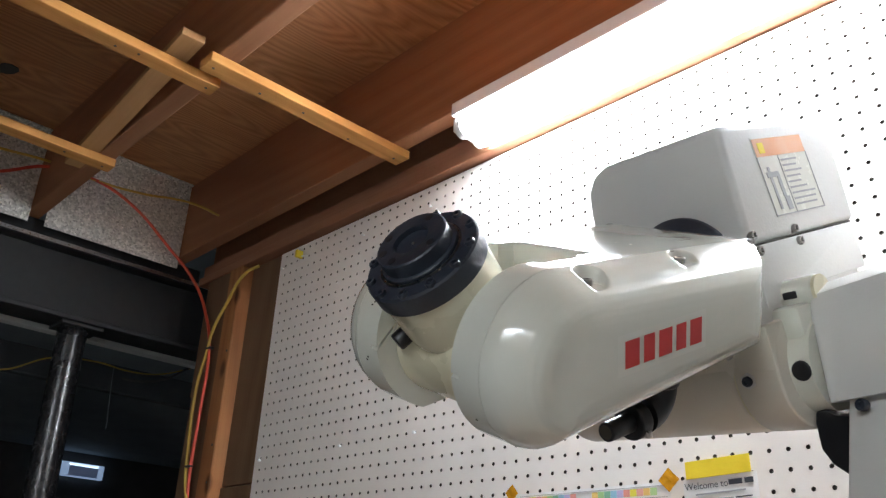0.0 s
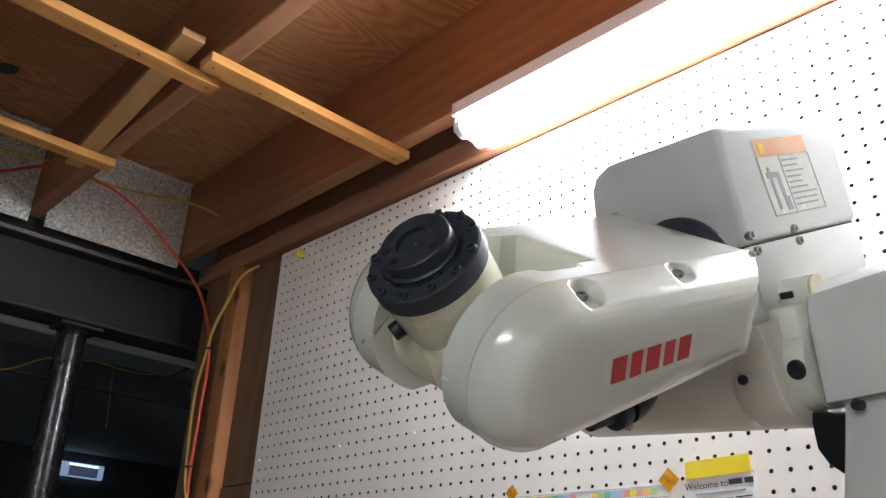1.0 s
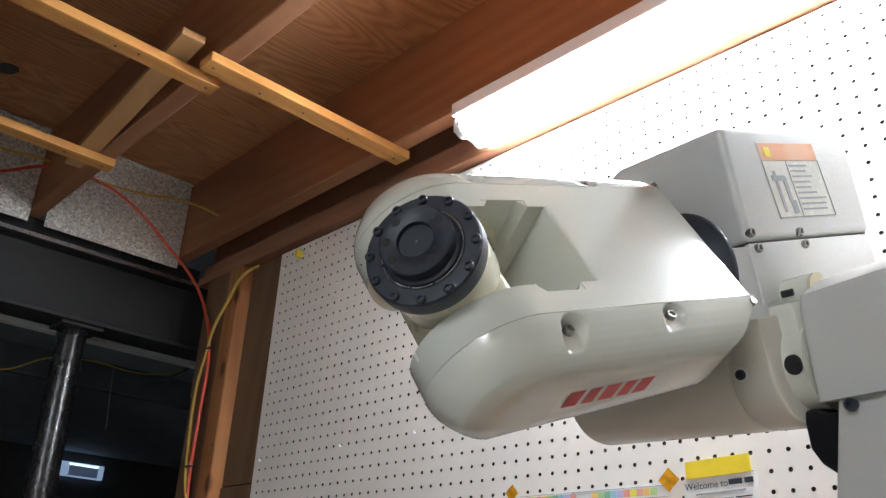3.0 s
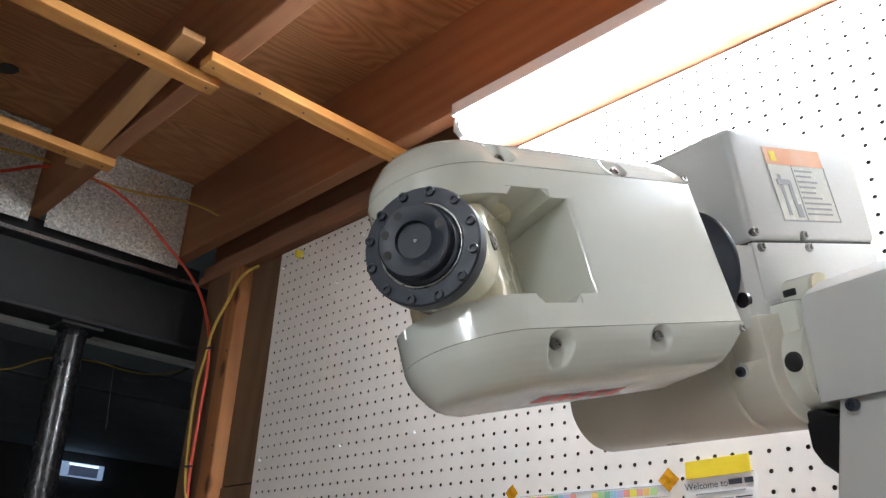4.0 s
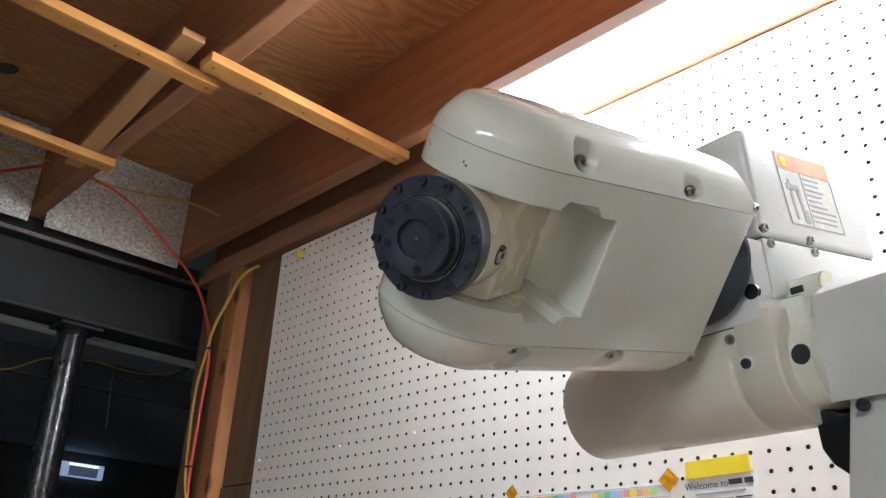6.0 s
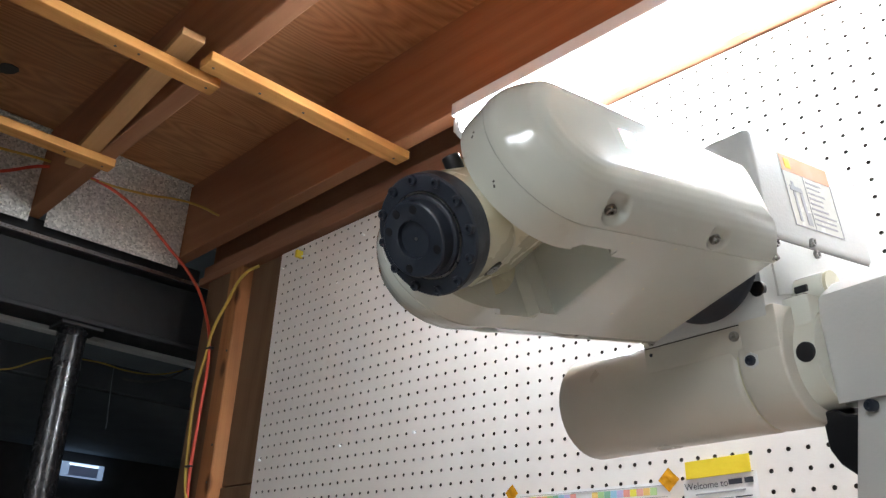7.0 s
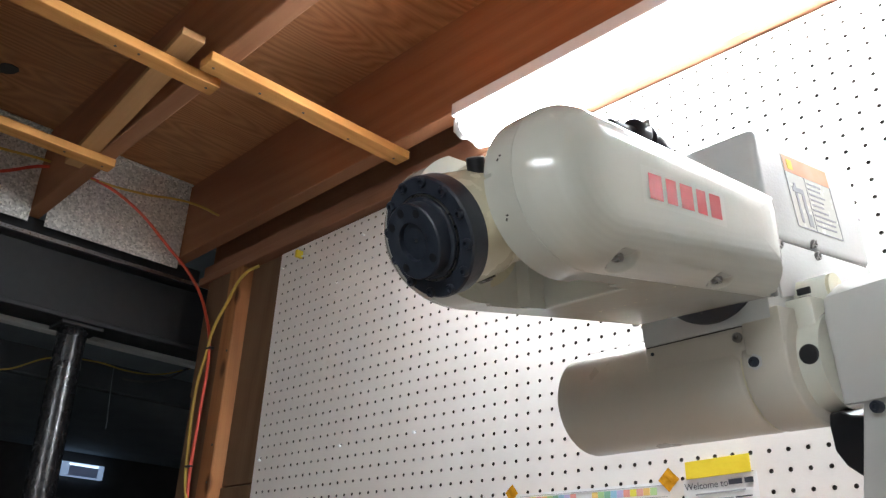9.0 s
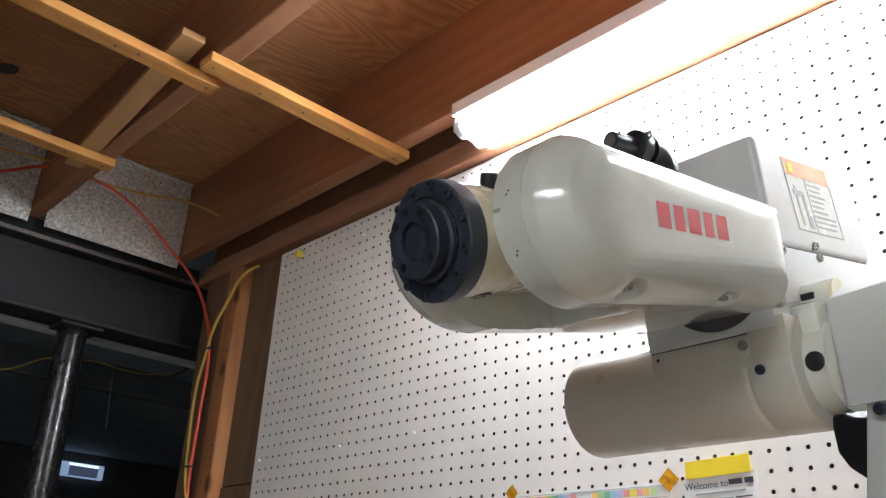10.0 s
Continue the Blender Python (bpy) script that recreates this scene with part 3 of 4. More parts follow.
# the cover's swell: height over the arm's middle, then how far tip, sides and rear draw in
SWELL = ((0.0502, 0.0, 0.0, 0.0), (0.0515, 0.0002, 0.0003, 0.0), (0.0540, 0.0007, 0.0010, 0.0014), (0.0575, 0.0018, 0.0022, 0.0050), (0.0615, 0.0040, 0.0040, 0.0090),
         (0.0655, 0.0068, 0.0062, 0.0130), (0.0690, 0.0092, 0.0088, 0.0165), (0.0718, 0.0120, 0.0115, 0.0200), (0.0740, 0.0160, 0.0145, 0.0250),
         (0.0755, 0.0215, 0.0178, 0.0320), (0.0763, 0.0280, 0.0212, 0.0400), (0.0767, 0.0340, 0.0250, 0.0460))


def swell(y):
    ys = [r[0] for r in SWELL]
    return [float(np.interp(y, ys, [r[k] for r in SWELL])) for k in (1, 2, 3)]


def side_cover(side):
    rows = []
    levels = []
    for a, b in zip(SWELL, SWELL[1:]):
        levels += [a[0] + (b[0] - a[0]) * k / 4 for k in range(4)]
    for y in levels + [SWELL[-1][0]]:
        row = []
        for x, z in fore_outline(*swell(y), arc=150, run=190):
            yy = y
            for sx, sy, sz in SCREWS[side]:
                dy = yy - sy - 0.002
                d = math.hypot(x - sx - 0.25 * max(0.0, dy), dy * (0.62 if dy > 0 else 1.3))
                if z > 0.015 and d < 0.0098:
                    w = min(1.0, (0.0098 - d) / 0.0034)
                    w = w * w * (3 - 2 * w)
                    z = z * (1 - w) + min(z, sz - 0.0016) * w
            row.append((x, side * yy, z))
        rows.append(row)
    last = rows[-1]
    for f in (0.7, 0.4, 0.1):
        rows.append([(-0.045 + (x + 0.045) * (0.5 + 0.5 * f), y + side * 0.0002 * (1 - f), z * f) for x, y, z in last])
    return rings(rows)


def screw(name, p, axis, r, parent, mat="steel", slot=True):
    """A cap screw: head with a rim and a socket."""
    bm = lathe([(-0.002, r * 0.9), (r * 0.5, r), (r * 0.8, r * 0.85), (r * 0.8, r * 0.5), (r * 0.3, r * 0.45)], 16)
    ob = part(name, bm, M[mat], parent, smooth=True)
    ob.matrix_basis = Matrix.Translation(p) @ Vector(axis).to_track_quat("X", "Z").to_matrix().to_4x4()
    return ob


def cover_y(x, z):
    """The height of the cover's flank over the point (x, z)."""
    k = (x - TIP_X) / (BACK_X - TIP_X)
    edge = (TIP_RZ + (0.0362 - TIP_RZ) * k) if z > 0 else (0.0405 + (0.0320 - 0.0405) * k)
    return float(np.interp(edge - abs(z), [r[2] for r in SWELL], [r[0] for r in SWELL]))


def fore_z(x, side):
    """The height of the arm's upper or lower edge at x, behind the round tip."""
    k = (x - TIP_X) / (BACK_X - TIP_X)
    return TIP_RZ + (0.0362 - TIP_RZ) * k if side > 0 else -0.0410 + 0.0090 * k


def print_bars(parent, side):
    """Five red print blocks in a row on a clear film, laid on the flank of the cover."""
    def slab(bm, x0, x1, z0, z1, lift, nx=6, nz=8):
        vs = [[bm.verts.new((x, side * (cover_y(x, z) + lift), z)) for z in np.linspace(z0, z1, nz)] for x in np.linspace(x0, x1, nx)]
        for a, b in zip(vs, vs[1:]):
            for k in range(nz - 1):
                bm.faces.new((a[k], b[k], b[k + 1], a[k + 1]))
    film = bmesh.new()
    slab(film, -0.0775, -0.0035, -0.0085, 0.0125, 0.0002, 12, 12)
    part("film", film, M["film"], parent, "clear glossy sticker film", True)
    x = -0.0731
    for wide in (0.0106, 0.0088, 0.0112, 0.0090, 0.0112):
        bm = bmesh.new()
        slab(bm, x, x + wide, -0.0050, 0.0090, 0.0005)
        part("print_block", bm, M["red"], parent, "red printed block", True)
        x += wide + 0.0034


def forearm():
    prof = fore_outline(arc=60, run=30, end=16)
    back = [q for q in prof if q[0] < -0.0270]
    low, top = [q for q in back if q[1] < 0], [q for q in back if q[1] >= 0]
    cut = lambda x: [(x, fore_z(x, -1)), *[q for q in low if q[0] < x - 1e-4], *[q for q in top if q[0] < x - 1e-4], (x, fore_z(x, 1))]
    block = prism(cut(NOTCH_X), "y", -FORK_IN, FORK_IN)
    lips = [e for e in block.edges if all(abs(v.co.x - NOTCH_X) < 1e-5 for v in e.verts) and abs(e.verts[0].co.z - e.verts[1].co.z) < 1e-5]
    bmesh.ops.bevel(block, geom=lips, offset=0.0016, segments=3, affect="EDGES", profile=0.5)
    arm = part("forearm", block, M["robot"], robot, "glossy off-white fork-shaped forearm", True, 30)
    for s in (-1, 1):
        # each fork arm: full thickness round the hub, thinner where the notch is relieved
        fork = prism(prof, "y", *sorted((s * 0.0358, s * (SEAM_Y - 0.0004))))
        a, b = sorted((s * FORK_IN, s * 0.0358))
        front = [q for q in prof if q[0] > 0.0050]
        low_f, top_f = [q for q in front if q[1] < 0], [q for q in front if q[1] >= 0]
        prism(top_f + low_f + [(0.0050, fore_z(0.005, -1)), (0.0050, fore_z(0.005, 1))], "y", a, b, bm=fork)
        part("fork_arm", fork, M["robot"], arm, "", True, 30)
        part("notch_jamb", prism(cut(-0.0270), "y", a, b), M["robot"], arm, "", True, 30)
    for s in (-1, 1):
        # sloped shoulders that soften both ends of the relief
        for x0, x1 in ((0.0052, 0.0005), (-0.0272, -0.0315)):
            tri = [(x0, s * 0.0303), (x0, s * 0.0359), (x0 - 0.0052 if x0 > 0 else x0 + 0.0052, s * 0.0359)]
            part("notch_lip", prism(tri, "z", fore_z(x0, -1) + 0.001, fore_z(x0, 1) - 0.0006), M["robot"], arm, "", True)
        part("bearing_boss", lathe([(0, 0.0365), (0.0008, 0.0365), (0.0011, 0.034)], 48), M["cream"], arm, "", True).matrix_basis = Matrix.Translation((BEND_X, s * 0.0304, 0)) @ Matrix.Rotation(radians(90 * -s), 4, "Z") @ Matrix.Rotation(radians(180), 4, "Z")
        part("side_cover", side_cover(s), M["robot"], arm, "glossy off-white moulded side cover", True, 40)
        part("cover_seam", prism(fore_outline(0.0006, 0.0006, 0.0006, arc=60, run=30, end=16), "y", *sorted((s * (SEAM_Y - 0.0006), s * (SEAM_Y + 0.0004)))), M["gap"], arm, "dark seam round the cover")
        for sx, sy, sz in SCREWS[s]:
            screw("cover_screw", (sx, s * sy, sz - 0.001), (0, 0, 1), 0.0034, arm)
        screw("cover_screw", (-0.1590, s * 0.0545, 0.0345), (0, 0, 1), 0.0026, arm)
    for s in (1, -1):
        print_bars(arm, s)
    # air and cable fitting on the back
    HY = 0.0035
    part("hose_fitting", rod((-0.1385, HY, -0.0300), (-0.1385, HY, -0.0640), 0.0128, n=28, bevel=0.002), M["rubber"], arm, "black plastic elbow hose fitting", True)
    rows = []
    for i in range(9):
        a = radians(i * 90 / 8)
        c = Vector((-0.1215 - 0.0170 * math.cos(a), HY, -0.0640 - 0.0170 * math.sin(a)))
        nx, ny = Vector((-math.cos(a), 0, -math.sin(a))), Vector((0, 1, 0))
        rows.append([c + 0.0112 * (nx * math.cos(t) + ny * math.sin(t)) for t in np.linspace(0, 2 * math.pi, 20, endpoint=False)])
    part("elbow", rings(rows), M["rubber"], arm, "", True, 60)
    part("nozzle", rod((-0.1220, HY, -0.0810), (-0.0830, HY, -0.0810), 0.0068, 0.0064, n=24, bevel=0.001), M["rubber"], arm, "", True)
    # the nozzle is solid; a dark disc on its end paints the bore's shade
    part("nozzle_bore", rod((-0.0832, HY, -0.0810), (-0.0827, HY, -0.0810), 0.0046, n=20), M["seam"], arm, "dark disc painted as the shade inside the nozzle")
    part("clamp_ring", rod((-0.1160, HY, -0.0810), (-0.1060, HY, -0.0810), 0.0122, n=24, bevel=0.001), M["rubber"], arm, "", True)
    for dy in (-0.0115, 0.0115):
        screw("fitting_screw", (-0.1110, HY + dy, -0.0870), (0, 0, -1), 0.0026, arm)
    # dark scuffs on the rounded fork tip
    for a, y, n in ((27, -0.0385, 2), (-12, -0.0400, 2), (-30, 0.0420, 1)):
        for k in range(n):
            bm = box(-0.0007 - 0.0003 * k, 0.0006, -0.0004, 0.0005, 0.0, 0.0002)
            t = radians(a + 2.6 * k)
            at = Vector((TIP_X + TIP_RX * math.cos(t), y + 0.0016 * (k % 3 - 1), TIP_RZ * math.sin(t)))
            out = Vector((TIP_RZ * math.cos(t), 0, TIP_RX * math.sin(t))).normalized()
            part("scuff", bm, M["seam"], arm, "dark scuff in the paint").matrix_basis = Matrix.Translation(at) @ out.to_track_quat("Z", "Y").to_matrix().to_4x4() @ Matrix.Rotation(k * 0.9, 4, "Z")
    # cream flecks: a row of painted glints on the notch face, paint chips elsewhere and on the fork
    rnd = random.Random(8)
    for x, y in ((-0.081, -0.015), (-0.0815, -0.006), (-0.083, 0.003), (-0.083, 0.012), (-0.083, 0.023), (-0.066, -0.046), (-0.120, 0.03), (-0.03, -0.044)):
        bm = bmesh.new()
        bmesh.ops.create_circle(bm, cap_ends=True, segments=7, radius=rnd.uniform(0.0005, 0.0011))
        for v in bm.verts:
            v.co *= rnd.uniform(0.6, 1.5)
        zt = fore_z(x, 1) + 0.0002
        part("paint_chip", bm, M["cream"], arm, "small cream fleck, painted glint and chip alike").matrix_basis = pose(x, y, zt)
    return arm


def wrist():
    # hub on the bend axis, flattened on its upper side, and a slightly flared neck to the flange
    hub = []
    for i in range(64):
        a = 2 * math.pi * i / 64
        hub.append((0.0350 * math.cos(a), min(0.0265, 0.0350 * math.sin(a))))
    w = part("wrist", prism(hub, "y", -0.0291, 0.0291), M["cream"], robot, "cream enamelled wrist hub and neck", True, 40)
    part("neck", lathe([(-0.002, 0.0220), (0.012, 0.0250), (0.019, 0.0270), (0.024, 0.0290), (0.029, 0.0297), (0.042, 0.0302), (0.0532, 0.0305)], 64), M["cream"], w, "", True, 60)
    part("plug", rod((0.0293, -0.0140, -0.024), (0.0293, -0.0165, -0.0328), 0.0050, n=20, bevel=0.001), M["rubber"], w, "black plastic plug", True)
    # dark disc paints the shade of the recess round the screw
    part("screw_well", rod((0.0355, -0.0005, 0.0280), (0.0355, -0.0005, 0.03035), 0.0056, n=24), M["seam"], w, "", True)
    screw("plug_screw", (0.0355, -0.0005, 0.0282), (0, 0, 1), 0.0042, w)
    return w


def flange():
    f = part("flange", lathe([(0.0530, 0.0300), (0.0532, 0.0315), (0.0545, 0.0319), (0.0636, 0.0319), (0.0648, 0.0310), (0.0650, 0.0232), (0.0636, 0.0228)], 96), M["black"], robot, "black anodised tool flange ring", True)
    part("bright_ring", lathe([(0.0634, 0.0228), (0.0656, 0.0226), (0.0656, 0.0220), (0.0636, 0.0216)], 72), M["steel"], f, "thin bright steel ring", True)
    # stepped boss with a recess; black discs are painted for the shade in its bolt holes
    part("collar", lathe([(0.0632, 0.0214), (0.0668, 0.0214), (0.0674, 0.0206), (0.0676, 0.0196)], 72), M["black"], f, "", True)
    part("boss", lathe([(0.0660, 0.0196), (0.0745, 0.0196), (0.0752, 0.0188), (0.0752, 0.0102), (0.0750, 0.0099), (0.0722, 0.0097)], 72), M["black"], f, "", True)
    part("centre_point", rod((0.0720, 0, 0), (0.0726, 0, 0), 0.0009, n=10), M["steel"], f)
    for a in (-160, -75, 13, 103, -116):
        a = radians(a)
        c = Vector((0, 0.0155 * math.cos(a), 0.0155 * math.sin(a)))
        part("bolt_hole", rod(c + Vector((0.0745, 0, 0)), c + Vector((0.0754, 0, 0)), 0.0023, n=18), M["rubber"], f, "black disc painted as the dark of a threaded hole")
    for i in range(12):
        a = 2 * math.pi * i / 12 + 0.13
        screw("ring_bolt", (0.0645, 0.0288 * math.cos(a), 0.0288 * math.sin(a)), (1, 0, 0), 0.0028, f, "black")
    return f


def elbow():
    # upright frame of the elbow: y runs level along the bend axis, z up
    e = part("elbow_housing", box(-0.330, -0.1800, -0.0668, 0.0372, -0.0468, 0.0098, 0.0015), M["shell"], robot, "off-white cast elbow housing", True)
    hood = [(0.0390, 0.0125), (0.0390, 0.0958), (-0.062, 0.0988), (-0.076, 0.0940), (-0.0845, 0.0840), (-0.0880, 0.066), (-0.0880, 0.0125)]
    part("upper_cover", prism(hood, "x", -0.346, -0.1965, 0.0050, 4), M["shell"], e, "off-white sheet cover with a warning label", True)
    part("lower_cover", prism([(-0.1968, 0.0112), (-0.1968, -0.0312), (-0.2165, -0.0272), (-0.2300, -0.0240), (-0.340, -0.0240), (-0.342, 0.0112)], "y", 0.0342, 0.0388, 0.0008, 2), M["shell"], e, "", True)
    part("cover_seam", box(-0.340, -0.1985, -0.080, 0.0374, 0.0111, 0.0126), M["seam"], e)
    part("edge_gasket", prism([(-0.1972, 0.0110), (-0.1972, -0.0314), (-0.2165, -0.0290), (-0.230, -0.010)], "y", 0.0338, 0.0346), M["seam"], e)
    for p in ((-0.2005, 0.0388, 0.0185), (-0.2040, 0.0388, 0.0075), (-0.2545, 0.0388, 0.0165), (-0.2570, 0.0388, 0.0075)):
        screw("cover_screw", p, (0, 1, 0), 0.0034, e)
    part("roll_bearing", lathe([(-0.1805, 0.0340), (-0.1745, 0.0342), (-0.1743, 0.0425), (-0.1735, 0.0432), (-0.1705, 0.0432), (-0.1695, 0.0425), (-0.160, 0.034)], 64), M["black"], e, "black roll bearing ring", True)
    # motor cover, a drum along the bend axis
    part("motor_cover", rod((-0.2215, -0.1615, -0.0748), (-0.2215, 0.0095, -0.0748), 0.0415, n=80, bevel=0.005), M["warm_shell"], e, "off-white rounded motor cover", True)
    part("drum_joint", rod((-0.2215, 0.0100, -0.0745), (-0.2215, 0.0430, -0.0745), 0.0418, n=80, bevel=0.002), M["warm_shell"], e, "", True)
    part("arm_bearing", rod((-0.2255, 0.0430, -0.0745), (-0.2255, 0.0580, -0.0745), 0.0330, n=64), M["robot"], e, "", True)
    part("drum_seam", rod((-0.2215, 0.0090, -0.0745), (-0.2215, 0.0105, -0.0745), 0.0408, n=64), M["cream"], e)
    part("bridge_plate", box(-0.225, -0.1812, -0.0668, 0.0140, -0.0700, -0.0476, 0.0006), M["warm_shell"], e, "", True)
    part("bridge_seam", box(-0.225, -0.1818, -0.0664, 0.0140, -0.0477, -0.0467), M["seam"], e)
    screw("bridge_screw", (-0.1815, 0.0100, -0.0545), (1, 0, 0.1), 0.0036, e)
    screw("bridge_screw", (-0.1815, -0.0608, -0.0525), (1, 0, 0.1), 0.0014, e, "black")
    part("stop_boss", rod((-0.215, 0.0203, -0.0730), (-0.1790, 0.0203, -0.0730), 0.0056, n=6), M["shell"], e, "")
    screw("stop_screw", (-0.1792, 0.0203, -0.0730), (1, 0, 0), 0.0036, e, "black")
    # black disc in place of a half-hidden hole's shade
    part("rubber_stop", rod((-0.2000, 0.0512, -0.0725), (-0.1912, 0.0512, -0.0725), 0.0066, n=24, bevel=0.001), M["rubber"], e, "black disc painted as a dark hole", True)
    # flat black disc, painted for the dark inside of a bolt recess
    part("bolt_recess", rod((-0.1830, 0.0335, -0.0275), (-0.1794, 0.0335, -0.0275), 0.0052, n=28), M["rubber"], e, "black disc painted as a shaded bolt recess", True)
    part("elbow_web", box(-0.262, -0.1803, 0.0142, 0.0425, -0.0748, -0.0390, 0.0015), M["warm_shell"], e, "", True)
    # hinge barrel between the cover and the arm
    part("barrel", rod((-0.2250, 0.0345, -0.0265), (-0.2250, 0.0600, -0.0265), 0.0105, n=32, bevel=0.001), M["robot"], e, "", True)
    part("barrel_ring", rod((-0.2250, 0.0601, -0.0265), (-0.2250, 0.0625, -0.0265), 0.0103, n=32), M["cream"], e, "", True)
    # raised black block, painted as the dark opening of a slot
    part("barrel_slot", box(-0.2175, -0.2135, 0.0400, 0.0500, -0.0285, -0.0235, 0.001), M["rubber"], e)
    part("housing_neck", box(-0.300, -0.2005, 0.0300, 0.0560, -0.075, -0.0320, 0.004), M["robot"], e, "", True)
    # warning label
    d, nrm, o = Vector((-1, 0, 0)), Vector((0, 1, 0)), Vector((-0.2330, 0.0382, 0.0272))

    def plate(name, u0, u1, v0, v1, lift, mat, label=""):
        bm = bmesh.new()
        q = [o + d * (u * 0.92 + 0.0045 - v * 0.09) + Vector((0, 0, v * 0.77)) + nrm * lift for u, v in ((u0, v0), (u1, v0), (u1, v1), (u0, v1))]
        v1_ = [bm.verts.new(p) for p in q]
        v2_ = [bm.verts.new(p + nrm * 0.0002) for p in q]
        bm.faces.new(v1_), bm.faces.new(v2_)
        for i in range(4):
            bm.faces.new((v1_[i], v1_[(i + 1) % 4], v2_[(i + 1) % 4], v2_[i]))
        return part(name, bm, M[mat], e, label)
    L = 0.0009
    plate("label_sheet", 0, 0.074, 0, 0.074, L, "sticker", "worn white warning label with a faded orange band")
    plate("label_band", 0.001, 0.073, 0.056, 0.073, L + 0.0004, "orange", "faded orange band")
    plate("label_mark", 0.006, 0.014, 0.059, 0.069, L + 0.0008, "tape")
    plate("label_border", 0.0, 0.074, 0.0, 0.0012, L + 0.0004, "grey_print")
    plate("label_border", 0.0, 0.0010, 0.0, 0.056, L + 0.0004, "grey_print")
    plate("label_border", 0.0730, 0.074, 0.0, 0.056, L + 0.0004, "grey_print")
    plate("label_border", 0.030, 0.0306, 0.0, 0.056, L + 0.0004, "grey_print")
    # pictogram as plain bars
    plate("pictogram_bar", 0.020, 0.027, 0.004, 0.017, L + 0.0004, "grey_print")
    plate("pictogram_bar", 0.019, 0.0235, 0.017, 0.040, L + 0.0004, "grey_print")
    plate("pictogram_bar", 0.009, 0.0125, 0.006, 0.046, L + 0.0004, "grey_print")
    plate("pictogram_bar", 0.005, 0.022, 0.036, 0.041, L + 0.0008, "grey_print")
    rnd = random.Random(4)
    for i in range(9):
        plate("print_line", 0.033, 0.033 + rnd.uniform(0.018, 0.037), 0.050 - i * 0.0054, 0.0518 - i * 0.0054, L + 0.0004, "grey_print")
    return e


def upper_arm():
    # same frame as the elbow at rest
    out = [(-0.2010, -0.048), (-0.2050, -0.034), (-0.2200, -0.0255), (-0.250, -0.0215), (-0.290, -0.026), (-0.325, -0.050), (-0.340, -0.120), (-0.320, -0.45), (-0.110, -0.45), (-0.176, -0.165), (-0.1975, -0.108)]
    def slab(points, y0, r):
        bm = prism(points, "y", y0, 0.200)
        bmesh.ops.recalc_face_normals(bm, faces=bm.faces)
        es = [e for e in bm.edges if all(v.co.y < y0 + 0.001 for v in e.verts) and any(abs(v.co.z + 0.1035) > 1e-4 for v in e.verts)]
        bmesh.ops.bevel(bm, geom=es, offset=r, segments=4, affect="EDGES", profile=0.5)
        return bm
    head = out[:6] + [(-0.337, -0.1035), (-0.1975, -0.1035)]
    u = part("upper_arm", slab(head, 0.0530, 0.006), M["shell"], robot, "pale grey-white upper arm casting in shade", True)
    part("arm_shank", slab([(-0.2060, -0.1035), (-0.337, -0.1035)] + out[6:9] + [(-0.1720, -0.180)], 0.0620, 0.003), M["shell"], u, "", True)
    screw("arm_screw", (-0.1965, 0.0780, -0.1083), (1, 0, 0.1), 0.0040, u, "black")
    part("black_connector", prism([(0.0370, -0.1065), (0.0450, -0.1060), (0.0520, -0.1100), (0.0615, -0.112), (0.0615, -0.152), (0.0500, -0.1480), (0.0400, -0.1400), (0.0345, -0.1300), (0.0350, -0.1140)], "x", -0.240, -0.206, 0.0012, 1), M["rubber"], u, "black connector block")
    part("arm_flank", box(-0.330, -0.240, 0.0500, 0.0618, -0.40, -0.105, 0.003), M["shell"], u)
    return u


UPPER, ELBOW, FOREARM, WRIST, FLANGE = upper_arm(), elbow(), forearm(), wrist(), flange()

# the bench and foot that carry the arm
base = part("robot_base", lathe([(0, 0.11), (0.02, 0.115), (0.20, 0.10), (0.24, 0.09)], 48), M["shell"], robot, "off-white round robot base", True)
base.matrix_basis = pose(0.84, -0.42, 0.86, 0, -90, 0)
tagged(part("workbench", box(0.3, 1.6, -0.72, -0.03, 0.0, 0.858, 0.004), M["panel"]), "brown timber workbench under the robot", "workbench")


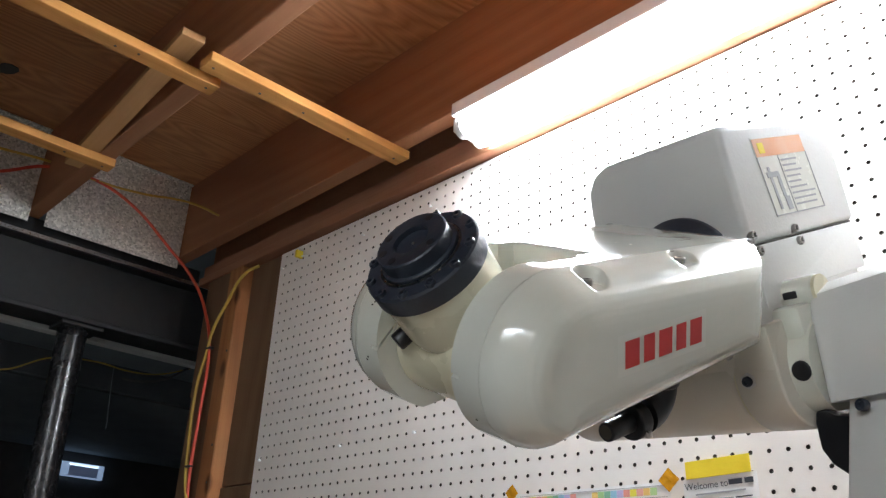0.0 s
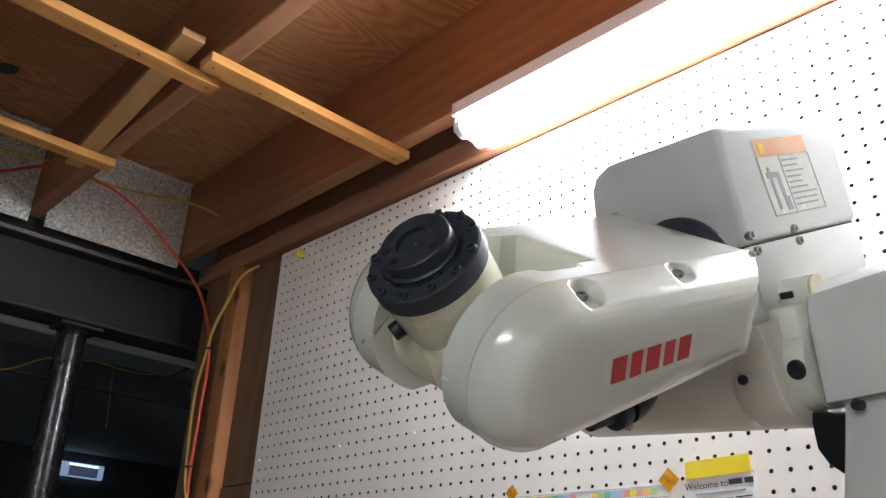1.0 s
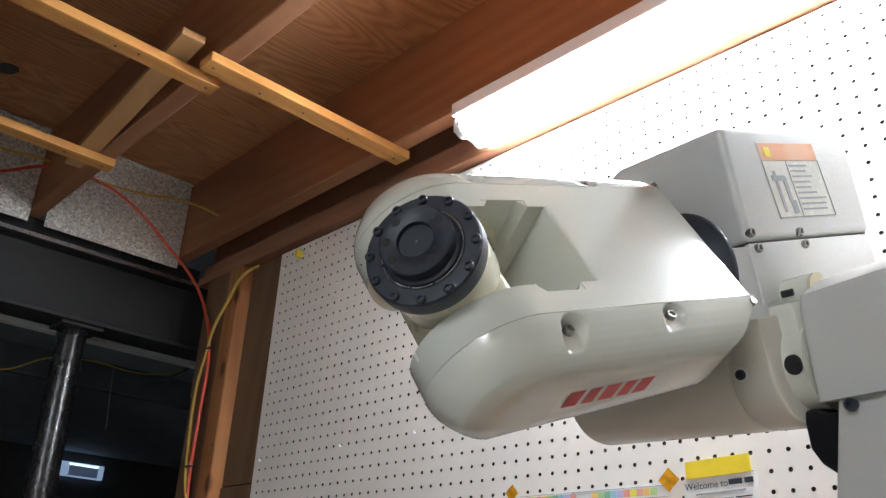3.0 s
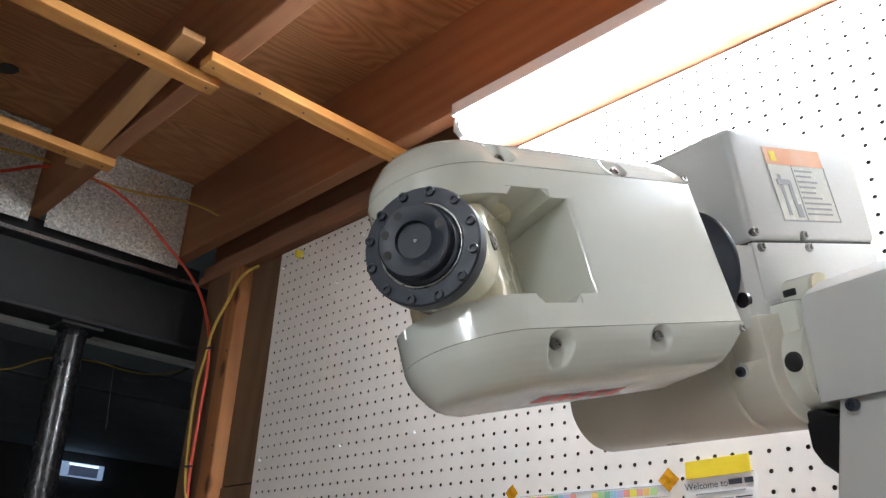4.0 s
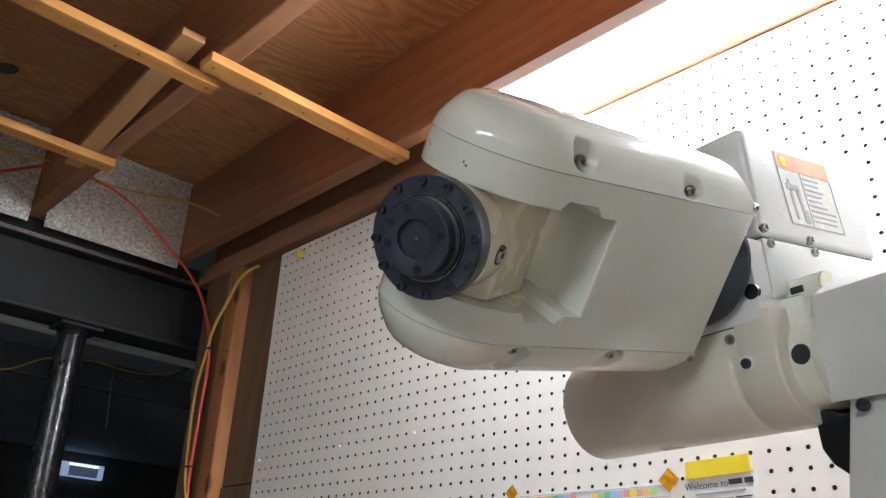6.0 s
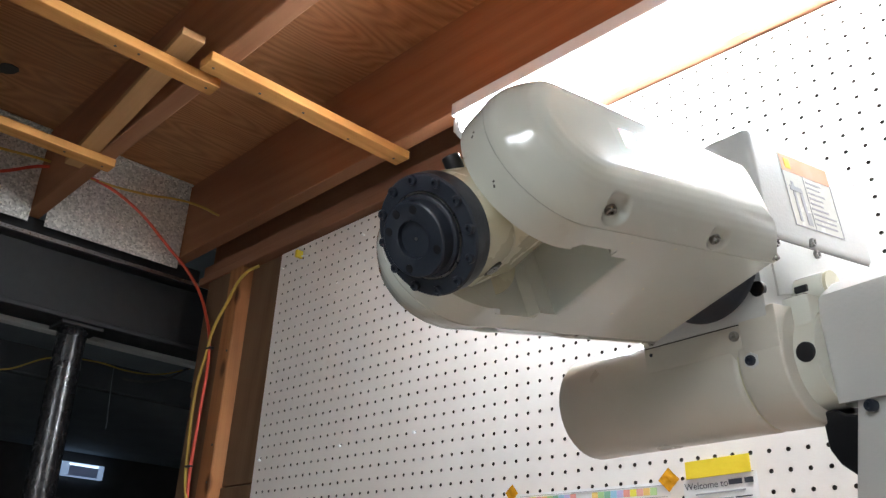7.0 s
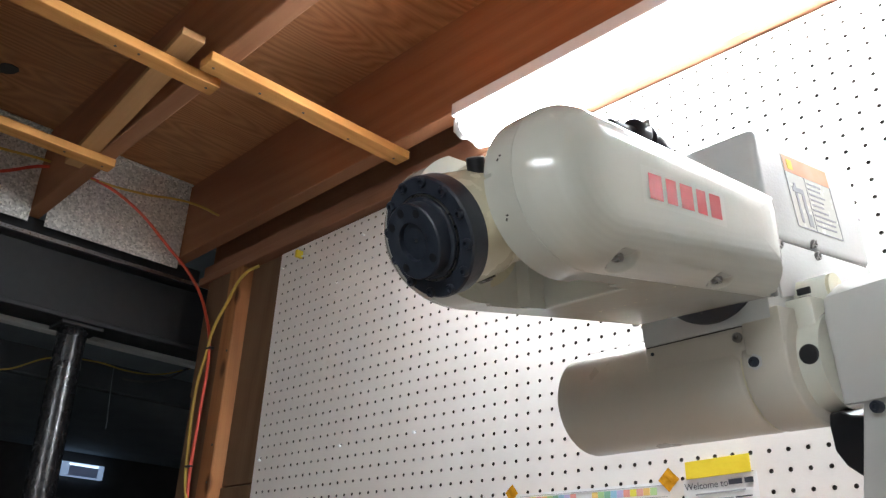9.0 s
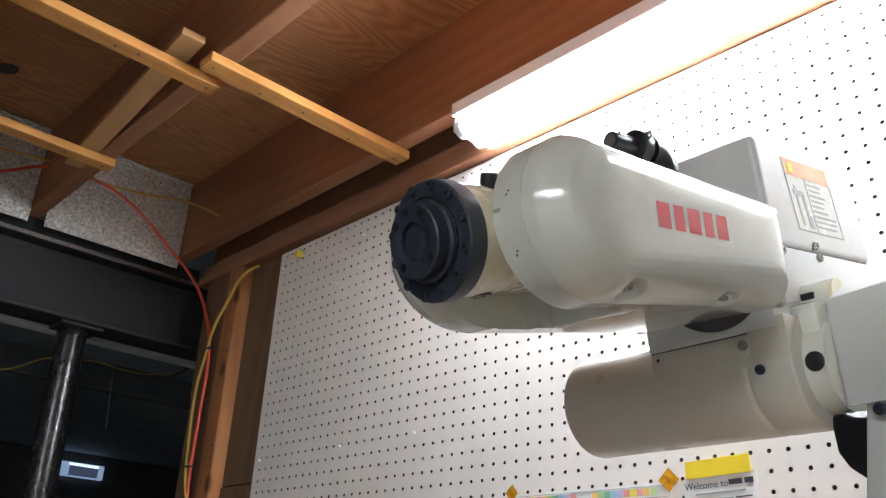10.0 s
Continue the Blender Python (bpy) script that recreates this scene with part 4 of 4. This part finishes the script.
# ---- what moves ----
def motions():
    arm_rows = [
        (0, pose(0.5812, -0.7221, 1.3433, -5.30, 24.55, -99.46)),
        (0.5, pose(0.5793, -0.7204, 1.3439, -6.17, 24.74, -99.82)),
        (1, pose(0.5723, -0.7176, 1.3488, -6.32, 23.80, -101.15)),
        (1.5, pose(0.5678, -0.7169, 1.3534, -6.13, 22.61, -102.14)),
        (2, pose(0.5645, -0.7170, 1.3578, -5.60, 21.34, -102.93)),
        (2.5, pose(0.5620, -0.7160, 1.3636, -5.10, 19.91, -103.42)),
        (4, pose(0.5622, -0.7161, 1.3840, -2.97, 14.42, -103.38)),
        (4.5, pose(0.5648, -0.7174, 1.3891, -1.96, 12.91, -102.81)),
        (5, pose(0.5689, -0.7187, 1.3939, -1.19, 11.57, -101.85)),
        (5.5, pose(0.5737, -0.7195, 1.3998, -0.80, 10.11, -100.60)),
        (7, pose(0.5900, -0.7200, 1.4125, 0.25, 7.08, -96.57)),
        (7.5, pose(0.5950, -0.7187, 1.4130, -0.31, 7.24, -95.26)),
        (8, pose(0.5963, -0.7185, 1.4127, -0.42, 7.36, -94.87)),
        (8.5, pose(0.5963, -0.7183, 1.4130, -0.41, 7.30, -94.80)),
        (9, pose(0.5960, -0.7164, 1.4108, -0.50, 7.80, -94.83)),
        (9.5, pose(0.5955, -0.7109, 1.4005, -0.73, 10.06, -94.85)),
        (10, pose(0.5952, -0.7092, 1.3983, -0.72, 10.71, -94.86)),
    ]
    roll = [340.7, 340.4, 333.0, 325.7, 318.2, 309.9, 280.0, 269.9, 258.2, 244.3, 196.8, 181.9, 178.3, 177.9, 177.8, 177.9, 177.2]
    bend = [54.0, 55.0, 53.7, 51.5, 50.0, 47.9, 38.6, 36.3, 33.7, 30.7, 26.7, 24.9, 24.6, 24.9, 22.5, 11.1, 7.7]
    spin = [-12.0, -10.8, -9.6, -8.4, -7.2, -6.0, -1.5, 0.0, 4.8, 9.6, 24.0, 27.0, 30.0, 31.0, 32.0, 33.0, 34.0]
    walk(ELBOW, arm_rows)
    fore = [(t, m @ pose(0, 0, 0, a)) for (t, m), a in zip(arm_rows, roll)]
    walk(FOREARM, fore)
    hub = [(t, m @ pose(BEND_X, 0, 0, 0, -b, 0)) for (t, m), b in zip(fore, bend)]
    walk(WRIST, hub)
    walk(FLANGE, [(t, m @ pose(0, 0, 0, s)) for (t, m), s in zip(hub, spin)])
    walk(UPPER, [
        (0, pose(0.5620, -0.7085, 1.3952, -0.91, 11.69, -105.04)),
        (0.5, pose(0.5617, -0.7089, 1.3951, -0.91, 11.69, -105.04)),
        (1, pose(0.5603, -0.7104, 1.3950, -0.91, 11.69, -105.04)),
        (1.5, pose(0.5588, -0.7118, 1.3949, -0.91, 11.69, -105.04)),
        (2, pose(0.5581, -0.7128, 1.3952, -0.91, 11.69, -105.04)),
        (2.5, pose(0.5574, -0.7135, 1.3952, -0.91, 11.69, -105.04)),
        (4, pose(0.5579, -0.7128, 1.3949, -0.91, 11.69, -105.04)),
        (4.5, pose(0.5586, -0.7121, 1.3949, -0.91, 11.69, -105.04)),
        (5, pose(0.5594, -0.7112, 1.3950, -0.91, 11.69, -105.04)),
        (5.5, pose(0.5607, -0.7099, 1.3951, -0.91, 11.69, -105.04)),
        (7, pose(0.5656, -0.7046, 1.3951, -0.91, 11.69, -105.04)),
        (7.5, pose(0.5670, -0.7032, 1.3952, -0.91, 11.69, -105.04)),
        (8, pose(0.5675, -0.7027, 1.3952, -0.91, 11.69, -105.04)),
        (8.5, pose(0.5675, -0.7027, 1.3952, -0.91, 11.69, -105.04)),
        (9, pose(0.5679, -0.7018, 1.3946, -0.91, 11.69, -105.04)),
        (9.5, pose(0.5687, -0.7004, 1.3938, -0.91, 11.69, -105.04)),
        (10, pose(0.5689, -0.7000, 1.3935, -0.91, 11.69, -105.04)),
    ])


motions()
